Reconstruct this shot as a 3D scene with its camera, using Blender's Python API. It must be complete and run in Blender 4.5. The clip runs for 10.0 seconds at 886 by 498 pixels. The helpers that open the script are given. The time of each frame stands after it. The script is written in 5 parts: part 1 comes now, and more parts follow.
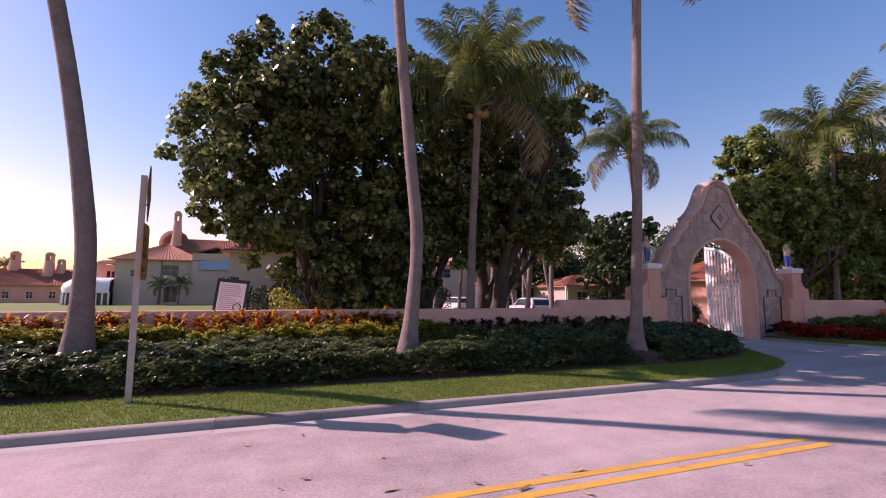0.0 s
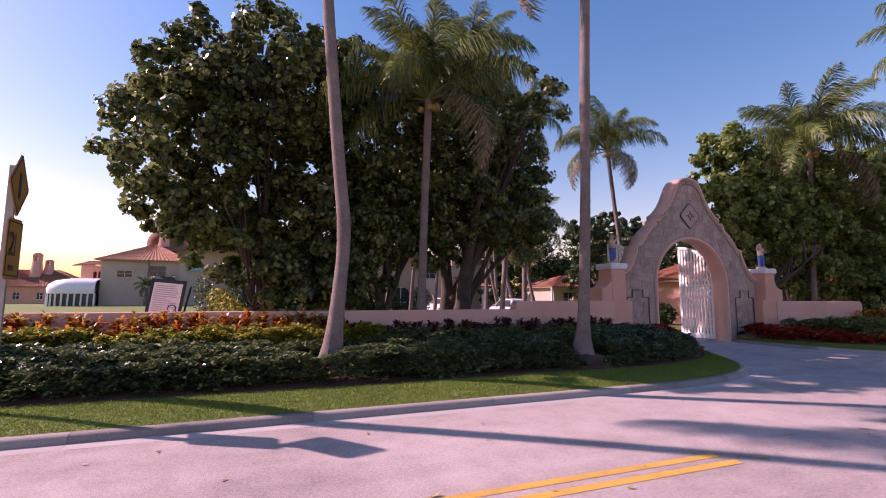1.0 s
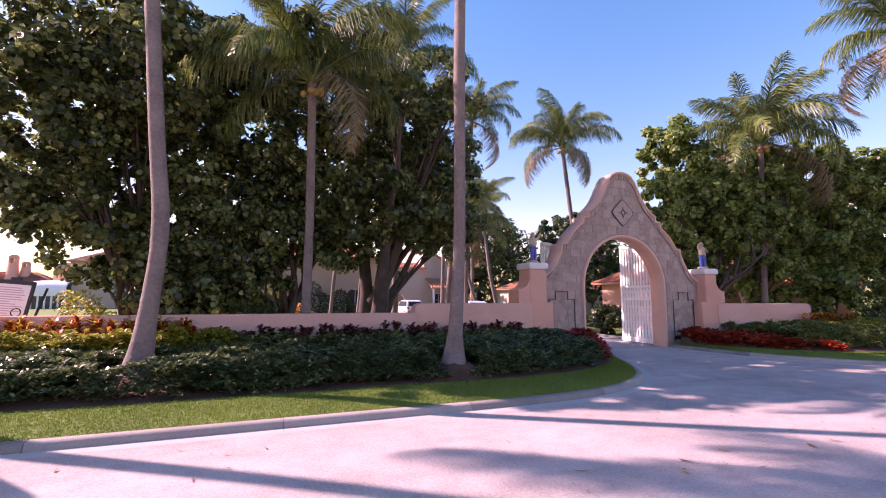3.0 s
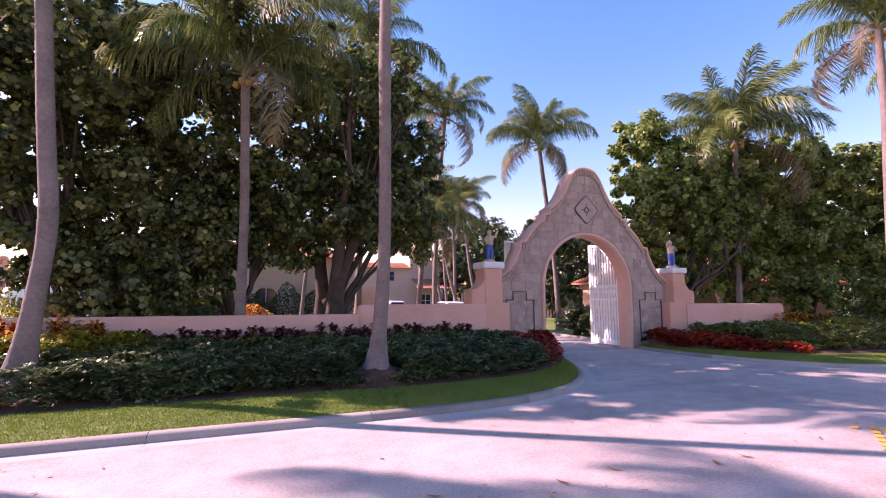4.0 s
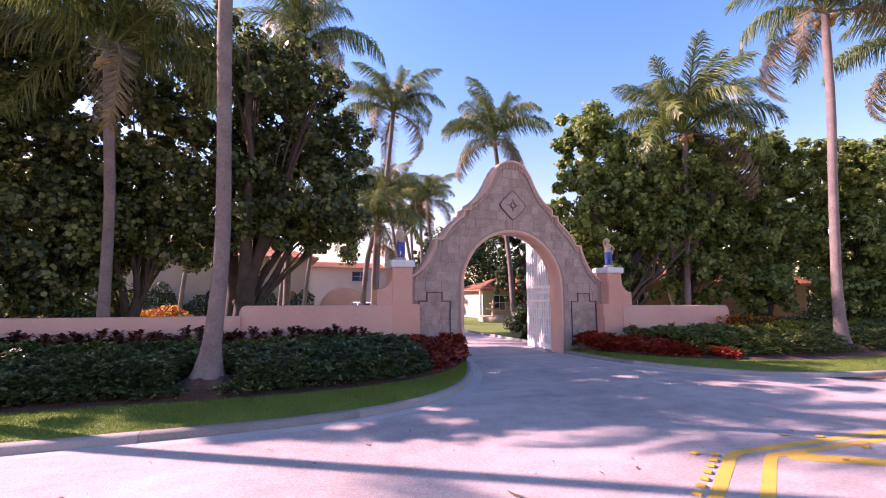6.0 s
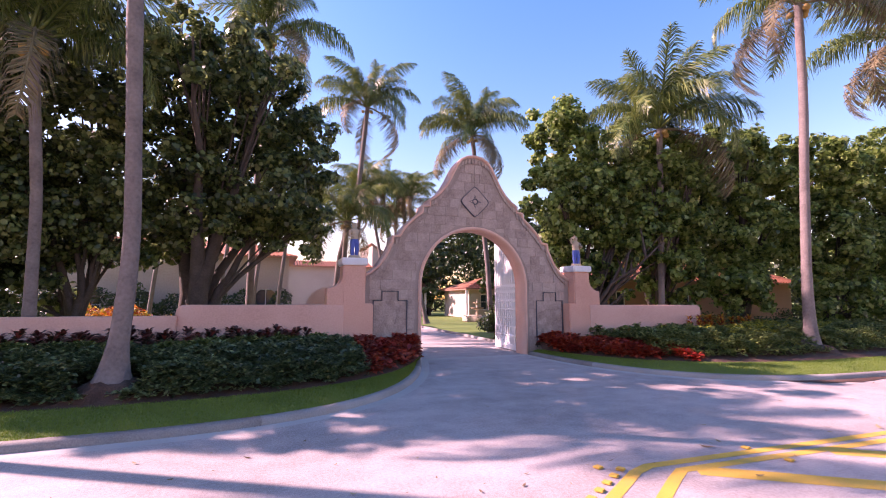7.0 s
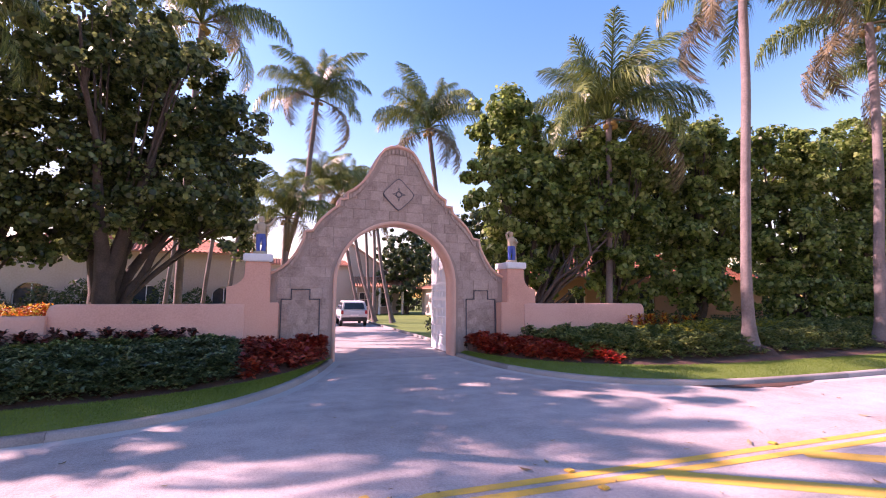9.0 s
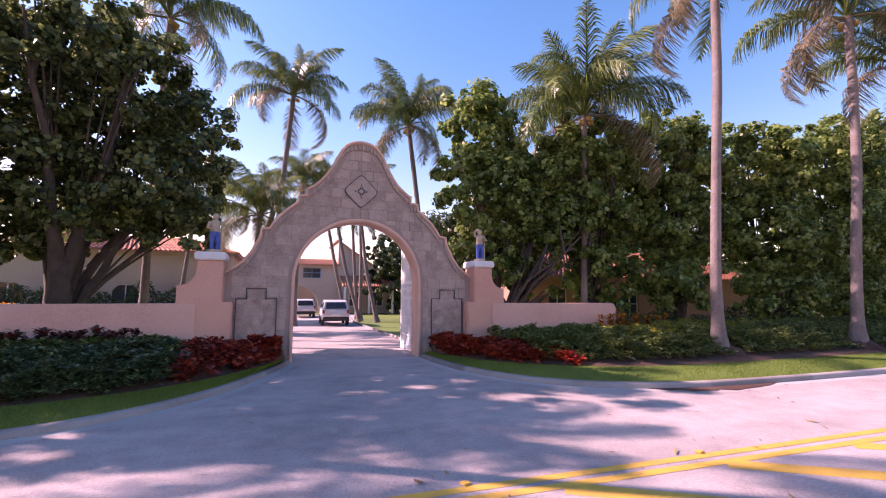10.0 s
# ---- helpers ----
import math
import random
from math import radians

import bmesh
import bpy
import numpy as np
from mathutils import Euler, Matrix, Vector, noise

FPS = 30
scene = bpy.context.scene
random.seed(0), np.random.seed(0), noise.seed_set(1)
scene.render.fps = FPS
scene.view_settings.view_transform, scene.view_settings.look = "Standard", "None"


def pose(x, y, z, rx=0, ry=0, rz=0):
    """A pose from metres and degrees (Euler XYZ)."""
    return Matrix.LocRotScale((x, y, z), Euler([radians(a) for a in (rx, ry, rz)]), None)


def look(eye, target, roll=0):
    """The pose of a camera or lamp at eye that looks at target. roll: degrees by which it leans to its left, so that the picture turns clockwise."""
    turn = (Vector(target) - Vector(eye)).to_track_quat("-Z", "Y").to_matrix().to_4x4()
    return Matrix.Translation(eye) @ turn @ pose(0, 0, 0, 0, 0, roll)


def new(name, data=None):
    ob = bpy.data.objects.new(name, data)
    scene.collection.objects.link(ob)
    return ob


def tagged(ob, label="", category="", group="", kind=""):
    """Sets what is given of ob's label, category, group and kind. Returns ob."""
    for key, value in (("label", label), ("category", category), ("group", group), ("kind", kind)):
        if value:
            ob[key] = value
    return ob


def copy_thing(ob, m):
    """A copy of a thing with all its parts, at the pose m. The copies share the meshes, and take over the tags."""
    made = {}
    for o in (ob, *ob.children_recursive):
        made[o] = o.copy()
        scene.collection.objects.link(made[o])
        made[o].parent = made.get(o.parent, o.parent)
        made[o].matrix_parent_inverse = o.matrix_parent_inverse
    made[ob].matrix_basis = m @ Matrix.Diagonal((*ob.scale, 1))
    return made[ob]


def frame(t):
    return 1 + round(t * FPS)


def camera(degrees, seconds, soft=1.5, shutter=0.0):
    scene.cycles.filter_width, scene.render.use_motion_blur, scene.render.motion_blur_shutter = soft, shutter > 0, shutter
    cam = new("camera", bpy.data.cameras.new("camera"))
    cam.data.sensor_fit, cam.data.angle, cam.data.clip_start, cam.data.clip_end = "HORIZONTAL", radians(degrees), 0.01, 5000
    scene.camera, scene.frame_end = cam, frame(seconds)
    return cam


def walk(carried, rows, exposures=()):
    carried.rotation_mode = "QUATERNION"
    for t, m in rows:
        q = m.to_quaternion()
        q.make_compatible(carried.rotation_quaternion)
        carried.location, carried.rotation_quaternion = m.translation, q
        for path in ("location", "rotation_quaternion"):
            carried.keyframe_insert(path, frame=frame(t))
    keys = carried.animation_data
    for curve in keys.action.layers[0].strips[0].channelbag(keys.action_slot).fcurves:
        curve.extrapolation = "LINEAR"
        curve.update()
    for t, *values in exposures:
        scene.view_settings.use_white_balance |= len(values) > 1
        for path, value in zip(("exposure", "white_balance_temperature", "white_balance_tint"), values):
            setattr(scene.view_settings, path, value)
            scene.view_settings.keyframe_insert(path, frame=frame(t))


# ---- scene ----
cam = camera(90.0, 10.0, 1.05)
PATH = [
    (0, (-17.592, -13.584, 1.876), (-16.91, -11.715, 2.083), 0.2),
    (0.5, (-16.784, -13.57, 1.878), (-16.104, -11.701, 2.085), 0.3),
    (1, (-15.964, -13.556, 1.881), (-15.275, -11.69, 2.092), 0.2),
    (1.5, (-15.135, -13.544, 1.883), (-14.445, -11.678, 2.094), 0.2),
    (2, (-14.287, -13.535, 1.886), (-13.588, -11.673, 2.101), 0.1),
    (2.5, (-13.436, -13.533, 1.888), (-12.738, -11.671, 2.107), 0.2),
    (4, (-10.87, -13.536, 1.897), (-10.17, -11.676, 2.12), -0.0),
    (4.5, (-10.046, -13.553, 1.897), (-9.351, -11.691, 2.122), 0.1),
    (5, (-9.254, -13.575, 1.897), (-8.558, -11.714, 2.123), 0.1),
    (5.5, (-8.494, -13.598, 1.898), (-7.796, -11.737, 2.124), 0.1),
    (6, (-7.76, -13.615, 1.897), (-7.06, -11.755, 2.125), 0.1),
    (7.5, (-5.618, -13.643, 1.902), (-4.914, -11.785, 2.125), 0.2),
    (8, (-4.946, -13.665, 1.903), (-4.241, -11.807, 2.125), 0.1),
    (8.5, (-4.306, -13.697, 1.905), (-3.6, -11.839, 2.124), 0.1),
    (9, (-3.683, -13.732, 1.907), (-2.975, -11.874, 2.125), 0.1),
    (9.5, (-3.07, -13.774, 1.91), (-2.363, -11.916, 2.127), 0.0),
    (10, (-2.465, -13.821, 1.912), (-1.759, -11.962, 2.127), 0.1),
]
walk(cam, [(t, look(eye, target, roll)) for t, eye, target, roll in PATH],
     [(0.0, 0.28, 7100, 67), (1.5, 0.6, 7150, 67), (2.5, 1.02, 7150, 68), (5.0, 1.2, 7150, 69), (9.0, 1.32, 7200, 69), (10.0, 1.06, 7100, 68)])

# ---- light and exposure ----
SUN_TO = Vector((0.875, -0.48, -0.69)).normalized()
world = bpy.data.worlds.new("sky_world")
scene.world = world
world.use_nodes = True
wn, wl = world.node_tree.nodes, world.node_tree.links
sky = wn.new("ShaderNodeTexSky")
sky.sky_type = 'NISHITA'
sky.sun_disc = False
sky.sun_elevation = math.asin(-SUN_TO.z)
sky.sun_rotation = math.atan2(-SUN_TO.x, -SUN_TO.y)
sky.air_density, sky.dust_density, sky.ozone_density = 1.4, 0.6, 1.2
vivid = wn.new("ShaderNodeHueSaturation")
vivid.inputs["Hue"].default_value, vivid.inputs["Saturation"].default_value = 0.488, 1.48
wl.new(sky.outputs[0], vivid.inputs["Color"])
wl.new(vivid.outputs[0], wn["Background"].inputs[0])
wn["Background"].inputs[1].default_value = 0.12
sun_data = bpy.data.lights.new("sun", 'SUN')
sun_data.energy, sun_data.angle, sun_data.color = 5.0, radians(0.6), (1.0, 0.93, 0.82)
sun = new("sun", sun_data)
sun.matrix_world = look((-60, 40, 50), Vector((-60, 40, 50)) + SUN_TO)


# ---- materials ----
def material(name, stops, scale=3.0, fine=40.0, rough=0.8, bump=0.3, metal=0.0, spec=0.5, jitter=0.0, thin=0.0, coord="Object", dist=0.02, rand=None):
    """Surface with colours mixed by noise at two scales, fine relief, optional per-piece variation."""
    m = bpy.data.materials.new(name)
    m.use_nodes = True
    n, l = m.node_tree.nodes, m.node_tree.links
    b = n["Principled BSDF"]
    tc = n.new("ShaderNodeTexCoord")
    big = n.new("ShaderNodeTexNoise")
    big.inputs["Scale"].default_value, big.inputs["Detail"].default_value = scale, 6
    small = n.new("ShaderNodeTexNoise")
    small.inputs["Scale"].default_value, small.inputs["Detail"].default_value = fine, 4
    src = tc.outputs[coord]
    l.new(src, big.inputs["Vector"]), l.new(src, small.inputs["Vector"])
    mix = n.new("ShaderNodeMath")
    mix.operation = 'MULTIPLY_ADD'
    mix.inputs[1].default_value = 0.45
    l.new(small.outputs[0], mix.inputs[0])
    half = n.new("ShaderNodeMath")
    half.operation = 'MULTIPLY'
    half.inputs[1].default_value = 0.55
    l.new(big.outputs[0], half.inputs[0]), l.new(half.outputs[0], mix.inputs[2])
    fac = mix.outputs[0]
    if jitter:
        src_r = n.new("ShaderNodeObjectInfo").outputs["Random"] if rand == "object" else n.new("ShaderNodeNewGeometry").outputs["Random Per Island"]
        j = n.new("ShaderNodeMath")
        j.operation = 'MULTIPLY_ADD'
        j.inputs[1].default_value = jitter
        l.new(src_r, j.inputs[0])
        off = n.new("ShaderNodeMath")
        off.operation = 'SUBTRACT'
        off.inputs[1].default_value = jitter / 2
        l.new(fac, off.inputs[0]), l.new(off.outputs[0], j.inputs[2])
        fac = j.outputs[0]
    ramp = n.new("ShaderNodeValToRGB")
    e = ramp.color_ramp.elements
    while len(e) < len(stops):
        e.new(0.5)
    for i, c in enumerate(stops):
        e[i].position = 0.25 + 0.5 * i / max(1, len(stops) - 1)
        e[i].color = (*c, 1)
    l.new(fac, ramp.inputs[0])
    l.new(ramp.outputs[0], b.inputs["Base Color"])
    b.inputs["Roughness"].default_value, b.inputs["Metallic"].default_value = rough, metal
    b.inputs["Specular IOR Level"].default_value = spec
    if bump:
        bp = n.new("ShaderNodeBump")
        bp.inputs["Strength"].default_value, bp.inputs["Distance"].default_value = bump, dist
        l.new(small.outputs[0], bp.inputs["Height"]), l.new(bp.outputs[0], b.inputs["Normal"])
    if thin:
        tr = n.new("ShaderNodeBsdfTranslucent")
        l.new(ramp.outputs[0], tr.inputs[0])
        ms = n.new("ShaderNodeMixShader")
        ms.inputs[0].default_value = thin
        l.new(b.outputs[0], ms.inputs[1]), l.new(tr.outputs[0], ms.inputs[2])
        l.new(ms.outputs[0], n["Material Output"].inputs[0])
    return m


def asphalt():
    """Worn pale asphalt: broad patches, lengthwise wear, blotches and stone speckle."""
    m = bpy.data.materials.new("asphalt_worn")
    m.use_nodes = True
    n, l = m.node_tree.nodes, m.node_tree.links
    b = n["Principled BSDF"]
    tc = n.new("ShaderNodeTexCoord")
    mp = n.new("ShaderNodeMapping")
    mp.inputs["Scale"].default_value = (0.12, 1.3, 1)
    l.new(tc.outputs["Object"], mp.inputs[0])
    total = None
    for scale, weight, detail, src in ((0.3, 0.24, 5, tc.outputs["Object"]), (1.0, 0.16, 5, mp.outputs[0]), (2.6, 0.16, 6, tc.outputs["Object"]), (26.0, 0.2, 3, tc.outputs["Object"]), (95.0, 0.34, 2, tc.outputs["Object"])):
        t = n.new("ShaderNodeTexNoise")
        t.inputs["Scale"].default_value, t.inputs["Detail"].default_value = scale, detail
        l.new(src, t.inputs["Vector"])
        k = n.new("ShaderNodeMath")
        k.operation = 'MULTIPLY_ADD'
        k.inputs[1].default_value = weight
        l.new(t.outputs[0], k.inputs[0])
        if total is None:
            k.inputs[2].default_value = -0.05
        else:
            l.new(total, k.inputs[2])
        total, last = k.outputs[0], t
    ramp = n.new("ShaderNodeValToRGB")
    e = ramp.color_ramp.elements
    e.new(0.5)
    for i, (pos, c) in enumerate(((0.36, (0.2, 0.16, 0.152)), (0.5, (0.41, 0.34, 0.325)), (0.63, (0.57, 0.485, 0.46)))):
        e[i].position, e[i].color = pos, (*c, 1)
    l.new(total, ramp.inputs[0])
    l.new(ramp.outputs[0], b.inputs["Base Color"])
    b.inputs["Roughness"].default_value, b.inputs["Specular IOR Level"].default_value = 0.88, 0.3
    bp = n.new("ShaderNodeBump")
    bp.inputs["Strength"].default_value, bp.inputs["Distance"].default_value = 0.5, 0.012
    l.new(last.outputs[0], bp.inputs["Height"])
    l.new(bp.outputs[0], b.inputs["Normal"])
    return m


M_ROAD = asphalt()
M_CONC = material("kerb_concrete", [(0.15, 0.13, 0.125), (0.26, 0.23, 0.215), (0.36, 0.32, 0.3)], 1.2, 50, 0.9, 0.3, jitter=0.3, rand="object")
M_GUTTER = material("gutter_concrete", [(0.38, 0.34, 0.32), (0.5, 0.45, 0.43)], 1.0, 50, 0.9, 0.3, jitter=0.2, rand="object")
M_YELLOW = material("road_paint_yellow", [(0.4, 0.26, 0.12), (0.66, 0.37, 0.05), (0.74, 0.44, 0.08)], 3.0, 70, 0.75, 0.25)
M_LAWN = material("lawn", [(0.07, 0.11, 0.015), (0.12, 0.18, 0.028), (0.17, 0.22, 0.045)], 0.8, 30, 0.9, 0.5)
M_BLADE = material("grass_blade", [(0.105, 0.175, 0.02), (0.145, 0.225, 0.028), (0.185, 0.26, 0.042)], 0.8, 10, 0.6, 0, jitter=0.15, thin=0.35)
M_SOIL = material("mulch", [(0.03, 0.014, 0.009), (0.085, 0.036, 0.024), (0.16, 0.075, 0.052)], 2, 35, 0.95, 0.8)
M_PINK = material("pink_stucco", [(0.56, 0.26, 0.195), (0.69, 0.35, 0.265), (0.74, 0.4, 0.31)], 0.6, 25, 0.85, 0.25)
M_PINKTRIM = material("pink_trim", [(0.6, 0.31, 0.235), (0.72, 0.4, 0.31), (0.76, 0.45, 0.36)], 1.5, 30, 0.8, 0.25)
M_STONE = material("coral_stone", [(0.26, 0.175, 0.15), (0.41, 0.29, 0.25), (0.53, 0.39, 0.335)], 3.0, 20, 0.92, 0.8, jitter=0.22, rand="object")
M_JOINT = material("stone_joint", [(0.31, 0.22, 0.19), (0.42, 0.305, 0.265)], 3, 30, 0.95, 0.5)
M_TILEBAND = material("dark_tile_band", [(0.035, 0.035, 0.055), (0.08, 0.075, 0.1)], 4, 30, 0.5, 0.2)
M_WHITE = material("white_paint", [(0.68, 0.68, 0.7), (0.8, 0.8, 0.82)], 1.5, 30, 0.45, 0.1)
M_CAP = material("white_cap", [(0.6, 0.58, 0.6), (0.78, 0.76, 0.78)], 3, 30, 0.7, 0.2)
M_BARK = material("tree_bark", [(0.03, 0.022, 0.02), (0.075, 0.055, 0.048), (0.13, 0.1, 0.085)], 3, 25, 0.9, 0.7)
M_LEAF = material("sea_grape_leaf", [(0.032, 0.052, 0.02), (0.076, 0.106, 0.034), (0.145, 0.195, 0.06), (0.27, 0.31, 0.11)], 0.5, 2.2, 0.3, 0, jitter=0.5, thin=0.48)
# brighter copy of M_LEAF: sunlight on the right-hand trees is put into the colour
M_LEAFSUN = material("sun_painted_sea_grape_leaf", [(0.055, 0.095, 0.024), (0.14, 0.215, 0.048), (0.25, 0.35, 0.085), (0.38, 0.45, 0.15)], 0.45, 2.2, 0.3, 0, jitter=0.55, thin=0.58)
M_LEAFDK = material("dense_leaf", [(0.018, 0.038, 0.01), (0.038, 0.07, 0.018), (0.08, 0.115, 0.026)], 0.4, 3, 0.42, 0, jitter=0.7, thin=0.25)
M_SHRUB = material("shrub_leaf", [(0.035, 0.065, 0.028), (0.085, 0.13, 0.048), (0.2, 0.25, 0.095)], 0.5, 4, 0.32, 0, jitter=0.7, thin=0.3, spec=0.8)
M_SHRUBL = material("light_shrub_leaf", [(0.06, 0.1, 0.028), (0.14, 0.19, 0.05), (0.29, 0.32, 0.1)], 0.5, 4, 0.36, 0, jitter=0.7, thin=0.35)
M_SHRUBY = material("yellow_shrub_leaf", [(0.12, 0.15, 0.02), (0.3, 0.3, 0.035), (0.5, 0.44, 0.06)], 0.6, 4, 0.45, 0, jitter=0.8, thin=0.45)
M_CROTON = material("croton_leaf", [(0.25, 0.04, 0.01), (0.58, 0.15, 0.02), (0.66, 0.28, 0.03), (0.5, 0.42, 0.06)], 0.8, 4, 0.4, 0, jitter=0.8, thin=0.5)
M_TI = material("dark_red_leaf", [(0.05, 0.03, 0.015), (0.14, 0.03, 0.025), (0.27, 0.05, 0.04)], 0.8, 4, 0.4, 0, jitter=0.7, thin=0.2)
M_RED = material("red_bedding_leaf", [(0.2, 0.014, 0.01), (0.42, 0.035, 0.02), (0.52, 0.08, 0.03)], 0.8, 4, 0.45, 0, jitter=0.8, thin=0.25)
M_FROND = material("palm_frond", [(0.045, 0.08, 0.018), (0.115, 0.17, 0.036), (0.26, 0.29, 0.08)], 0.3, 3, 0.36, 0, jitter=0.5, thin=0.3)
M_FRONDDRY = material("dry_palm_frond", [(0.1, 0.075, 0.035), (0.19, 0.14, 0.065), (0.27, 0.21, 0.1)], 0.4, 4, 0.6, 0, jitter=0.5, thin=0.25)
M_PALMTRUNK = material("palm_trunk", [(0.1, 0.075, 0.07), (0.18, 0.14, 0.13), (0.26, 0.205, 0.19)], 2.5, 18, 0.9, 0.7)
M_COCO = material("coconut", [(0.3, 0.16, 0.04), (0.42, 0.26, 0.07)], 3, 10, 0.6, 0.1)
M_ROOF = material("terracotta_tile", [(0.2, 0.062, 0.032), (0.37, 0.125, 0.066), (0.48, 0.21, 0.12)], 1.0, 8, 0.85, 0.4, jitter=0.4, rand="object")
M_CREAM = material("cream_stucco", [(0.38, 0.295, 0.25), (0.48, 0.385, 0.33), (0.54, 0.45, 0.39)], 0.4, 10, 0.85, 0.2)
M_SALMON = material("salmon_stucco", [(0.4, 0.2, 0.15), (0.52, 0.28, 0.2)], 0.5, 10, 0.85, 0.2)
M_GLASS = material("dark_window", [(0.02, 0.03, 0.04), (0.05, 0.07, 0.09)], 2, 10, 0.08, 0)
M_BLUE = material("blue_awning", [(0.16, 0.3, 0.5), (0.25, 0.42, 0.62)], 2, 10, 0.7, 0.1)
M_TENT = material("white_tent", [(0.72, 0.72, 0.74), (0.82, 0.82, 0.84)], 1, 10, 0.6, 0.1)
M_POLE = material("galvanised_steel", [(0.3, 0.27, 0.26), (0.42, 0.39, 0.38)], 6, 40, 0.5, 0.1, metal=0.4)
M_SIGNBACK = material("sign_back", [(0.14, 0.09, 0.06), (0.22, 0.15, 0.1)], 3, 30, 0.6, 0.1)
M_SIGNY = material("sign_yellow", [(0.3, 0.15, 0.03), (0.4, 0.21, 0.045)], 3, 30, 0.55, 0.1)
M_BLACK = material("black_plastic", [(0.012, 0.012, 0.015), (0.03, 0.03, 0.035)], 4, 40, 0.5, 0.1)
M_PAPER = material("sign_paper", [(0.72, 0.68, 0.68), (0.78, 0.74, 0.74)], 3, 30, 0.6, 0)
M_INK = material("sign_ink", [(0.42, 0.3, 0.33), (0.52, 0.4, 0.42)], 3, 30, 0.7, 0)
M_FIG = material("statue_stone", [(0.35, 0.25, 0.17), (0.55, 0.42, 0.3)], 6, 30, 0.7, 0.2)
M_FIGBLUE = material("statue_blue", [(0.03, 0.07, 0.3), (0.06, 0.12, 0.42)], 6, 30, 0.6, 0.1)
M_CARW = material("car_paint_silver", [(0.55, 0.54, 0.54), (0.62, 0.61, 0.61)], 1, 10, 0.25, 0, spec=0.6)
M_TYRE = material("tyre_rubber", [(0.015, 0.015, 0.015), (0.03, 0.03, 0.03)], 6, 40, 0.8, 0.2)
M_CHROME = material("rim_metal", [(0.5, 0.5, 0.52), (0.6, 0.6, 0.62)], 4, 20, 0.3, 0, metal=0.9)
M_TAIL = material("tail_lamp", [(0.35, 0.02, 0.02), (0.45, 0.03, 0.03)], 4, 20, 0.25, 0)
M_DEADLEAF = material("fallen_leaf", [(0.16, 0.09, 0.04), (0.3, 0.19, 0.08), (0.4, 0.32, 0.18)], 3, 10, 0.7, 0, jitter=0.6, rand="object")


# ---- mesh helpers ----
def np_mesh(name, V, F, mat, smooth=False):
    V, F = np.asarray(V, dtype=np.float32).reshape(-1, 3), np.asarray(F, dtype=np.int32)
    k = F.shape[1]
    me = bpy.data.meshes.new(name)
    me.vertices.add(len(V)), me.loops.add(F.size), me.polygons.add(len(F))
    me.vertices.foreach_set("co", V.ravel())
    me.loops.foreach_set("vertex_index", F.ravel())
    me.polygons.foreach_set("loop_start", np.arange(0, F.size, k, dtype=np.int32))
    if smooth:
        me.polygons.foreach_set("use_smooth", np.ones(len(F), dtype=bool))
    me.update(calc_edges=True)
    me.validate()
    me.materials.append(mat)
    return me


def bm_mesh(name, bm, mat, smooth=False):
    bmesh.ops.recalc_face_normals(bm, faces=bm.faces)
    me = bpy.data.meshes.new(name)
    bm.to_mesh(me)
    bm.free()
    if smooth:
        me.polygons.foreach_set("use_smooth", [True] * len(me.polygons))
    for m in (mat if isinstance(mat, (list, tuple)) else [mat]):
        me.materials.append(m)
    return me


def under(ob, parent):
    ob.parent = parent
    return ob


def part(name, bm, mat, parent, label="", smooth=False):
    me = bm if isinstance(bm, bpy.types.Mesh) else bm_mesh(name, bm, mat, smooth)
    ob = new(name, me)
    if parent:
        ob.parent = parent
    if label:
        ob["label"] = label
    return ob


def add_box(bm, x0, y0, z0, x1, y1, z1, bevel=0.0, m=None):
    r = bmesh.ops.create_cube(bm, size=1.0)
    vs = r["verts"]
    for v in vs:
        v.co = Vector((x0 + (v.co.x + 0.5) * (x1 - x0), y0 + (v.co.y + 0.5) * (y1 - y0), z0 + (v.co.z + 0.5) * (z1 - z0)))
    if bevel:
        es = list({e for v in vs for e in v.link_edges})
        out = bmesh.ops.bevel(bm, geom=es, offset=bevel, segments=2, affect='EDGES')
        vs = list({v for f in out["faces"] for v in f.verts} | {v for v in vs if v.is_valid})
    if m is not None:
        bmesh.ops.transform(bm, matrix=m, verts=vs)
    return bm


def box(x0, y0, z0, x1, y1, z1, bevel=0.0, m=None):
    return add_box(bmesh.new(), x0, y0, z0, x1, y1, z1, bevel, m)


def tube_np(pts, radii, sides=8):
    """Vertices and quads of a tube through pts."""
    pts = np.asarray(pts, dtype=float)
    radii = np.asarray(radii, dtype=float)
    n = len(pts)
    tan = np.gradient(pts, axis=0)
    tan /= np.linalg.norm(tan, axis=1)[:, None] + 1e-9
    ref = np.where(np.abs(tan[:, 2:3]) > 0.9, np.array([[1.0, 0, 0]]), np.array([[0, 0, 1.0]]))
    if np.abs(tan[:, 2]).max() > 0.9 or np.abs(tan[:, 2]).mean() > 0.5:
        ref = np.tile(np.array([[1.0, 0.1, 0]]), (n, 1))
    u = np.cross(tan, ref)
    u /= np.linalg.norm(u, axis=1)[:, None] + 1e-9
    w = np.cross(tan, u)
    a = np.linspace(0, 2 * np.pi, sides, endpoint=False)
    V = pts[:, None] + radii[:, None, None] * (np.cos(a)[None, :, None] * u[:, None] + np.sin(a)[None, :, None] * w[:, None])
    i, j = np.meshgrid(np.arange(n - 1), np.arange(sides), indexing="ij")
    k = (j + 1) % sides
    F = np.stack([i * sides + j, i * sides + k, (i + 1) * sides + k, (i + 1) * sides + j], -1).reshape(-1, 4)
    return V.reshape(-1, 3), F


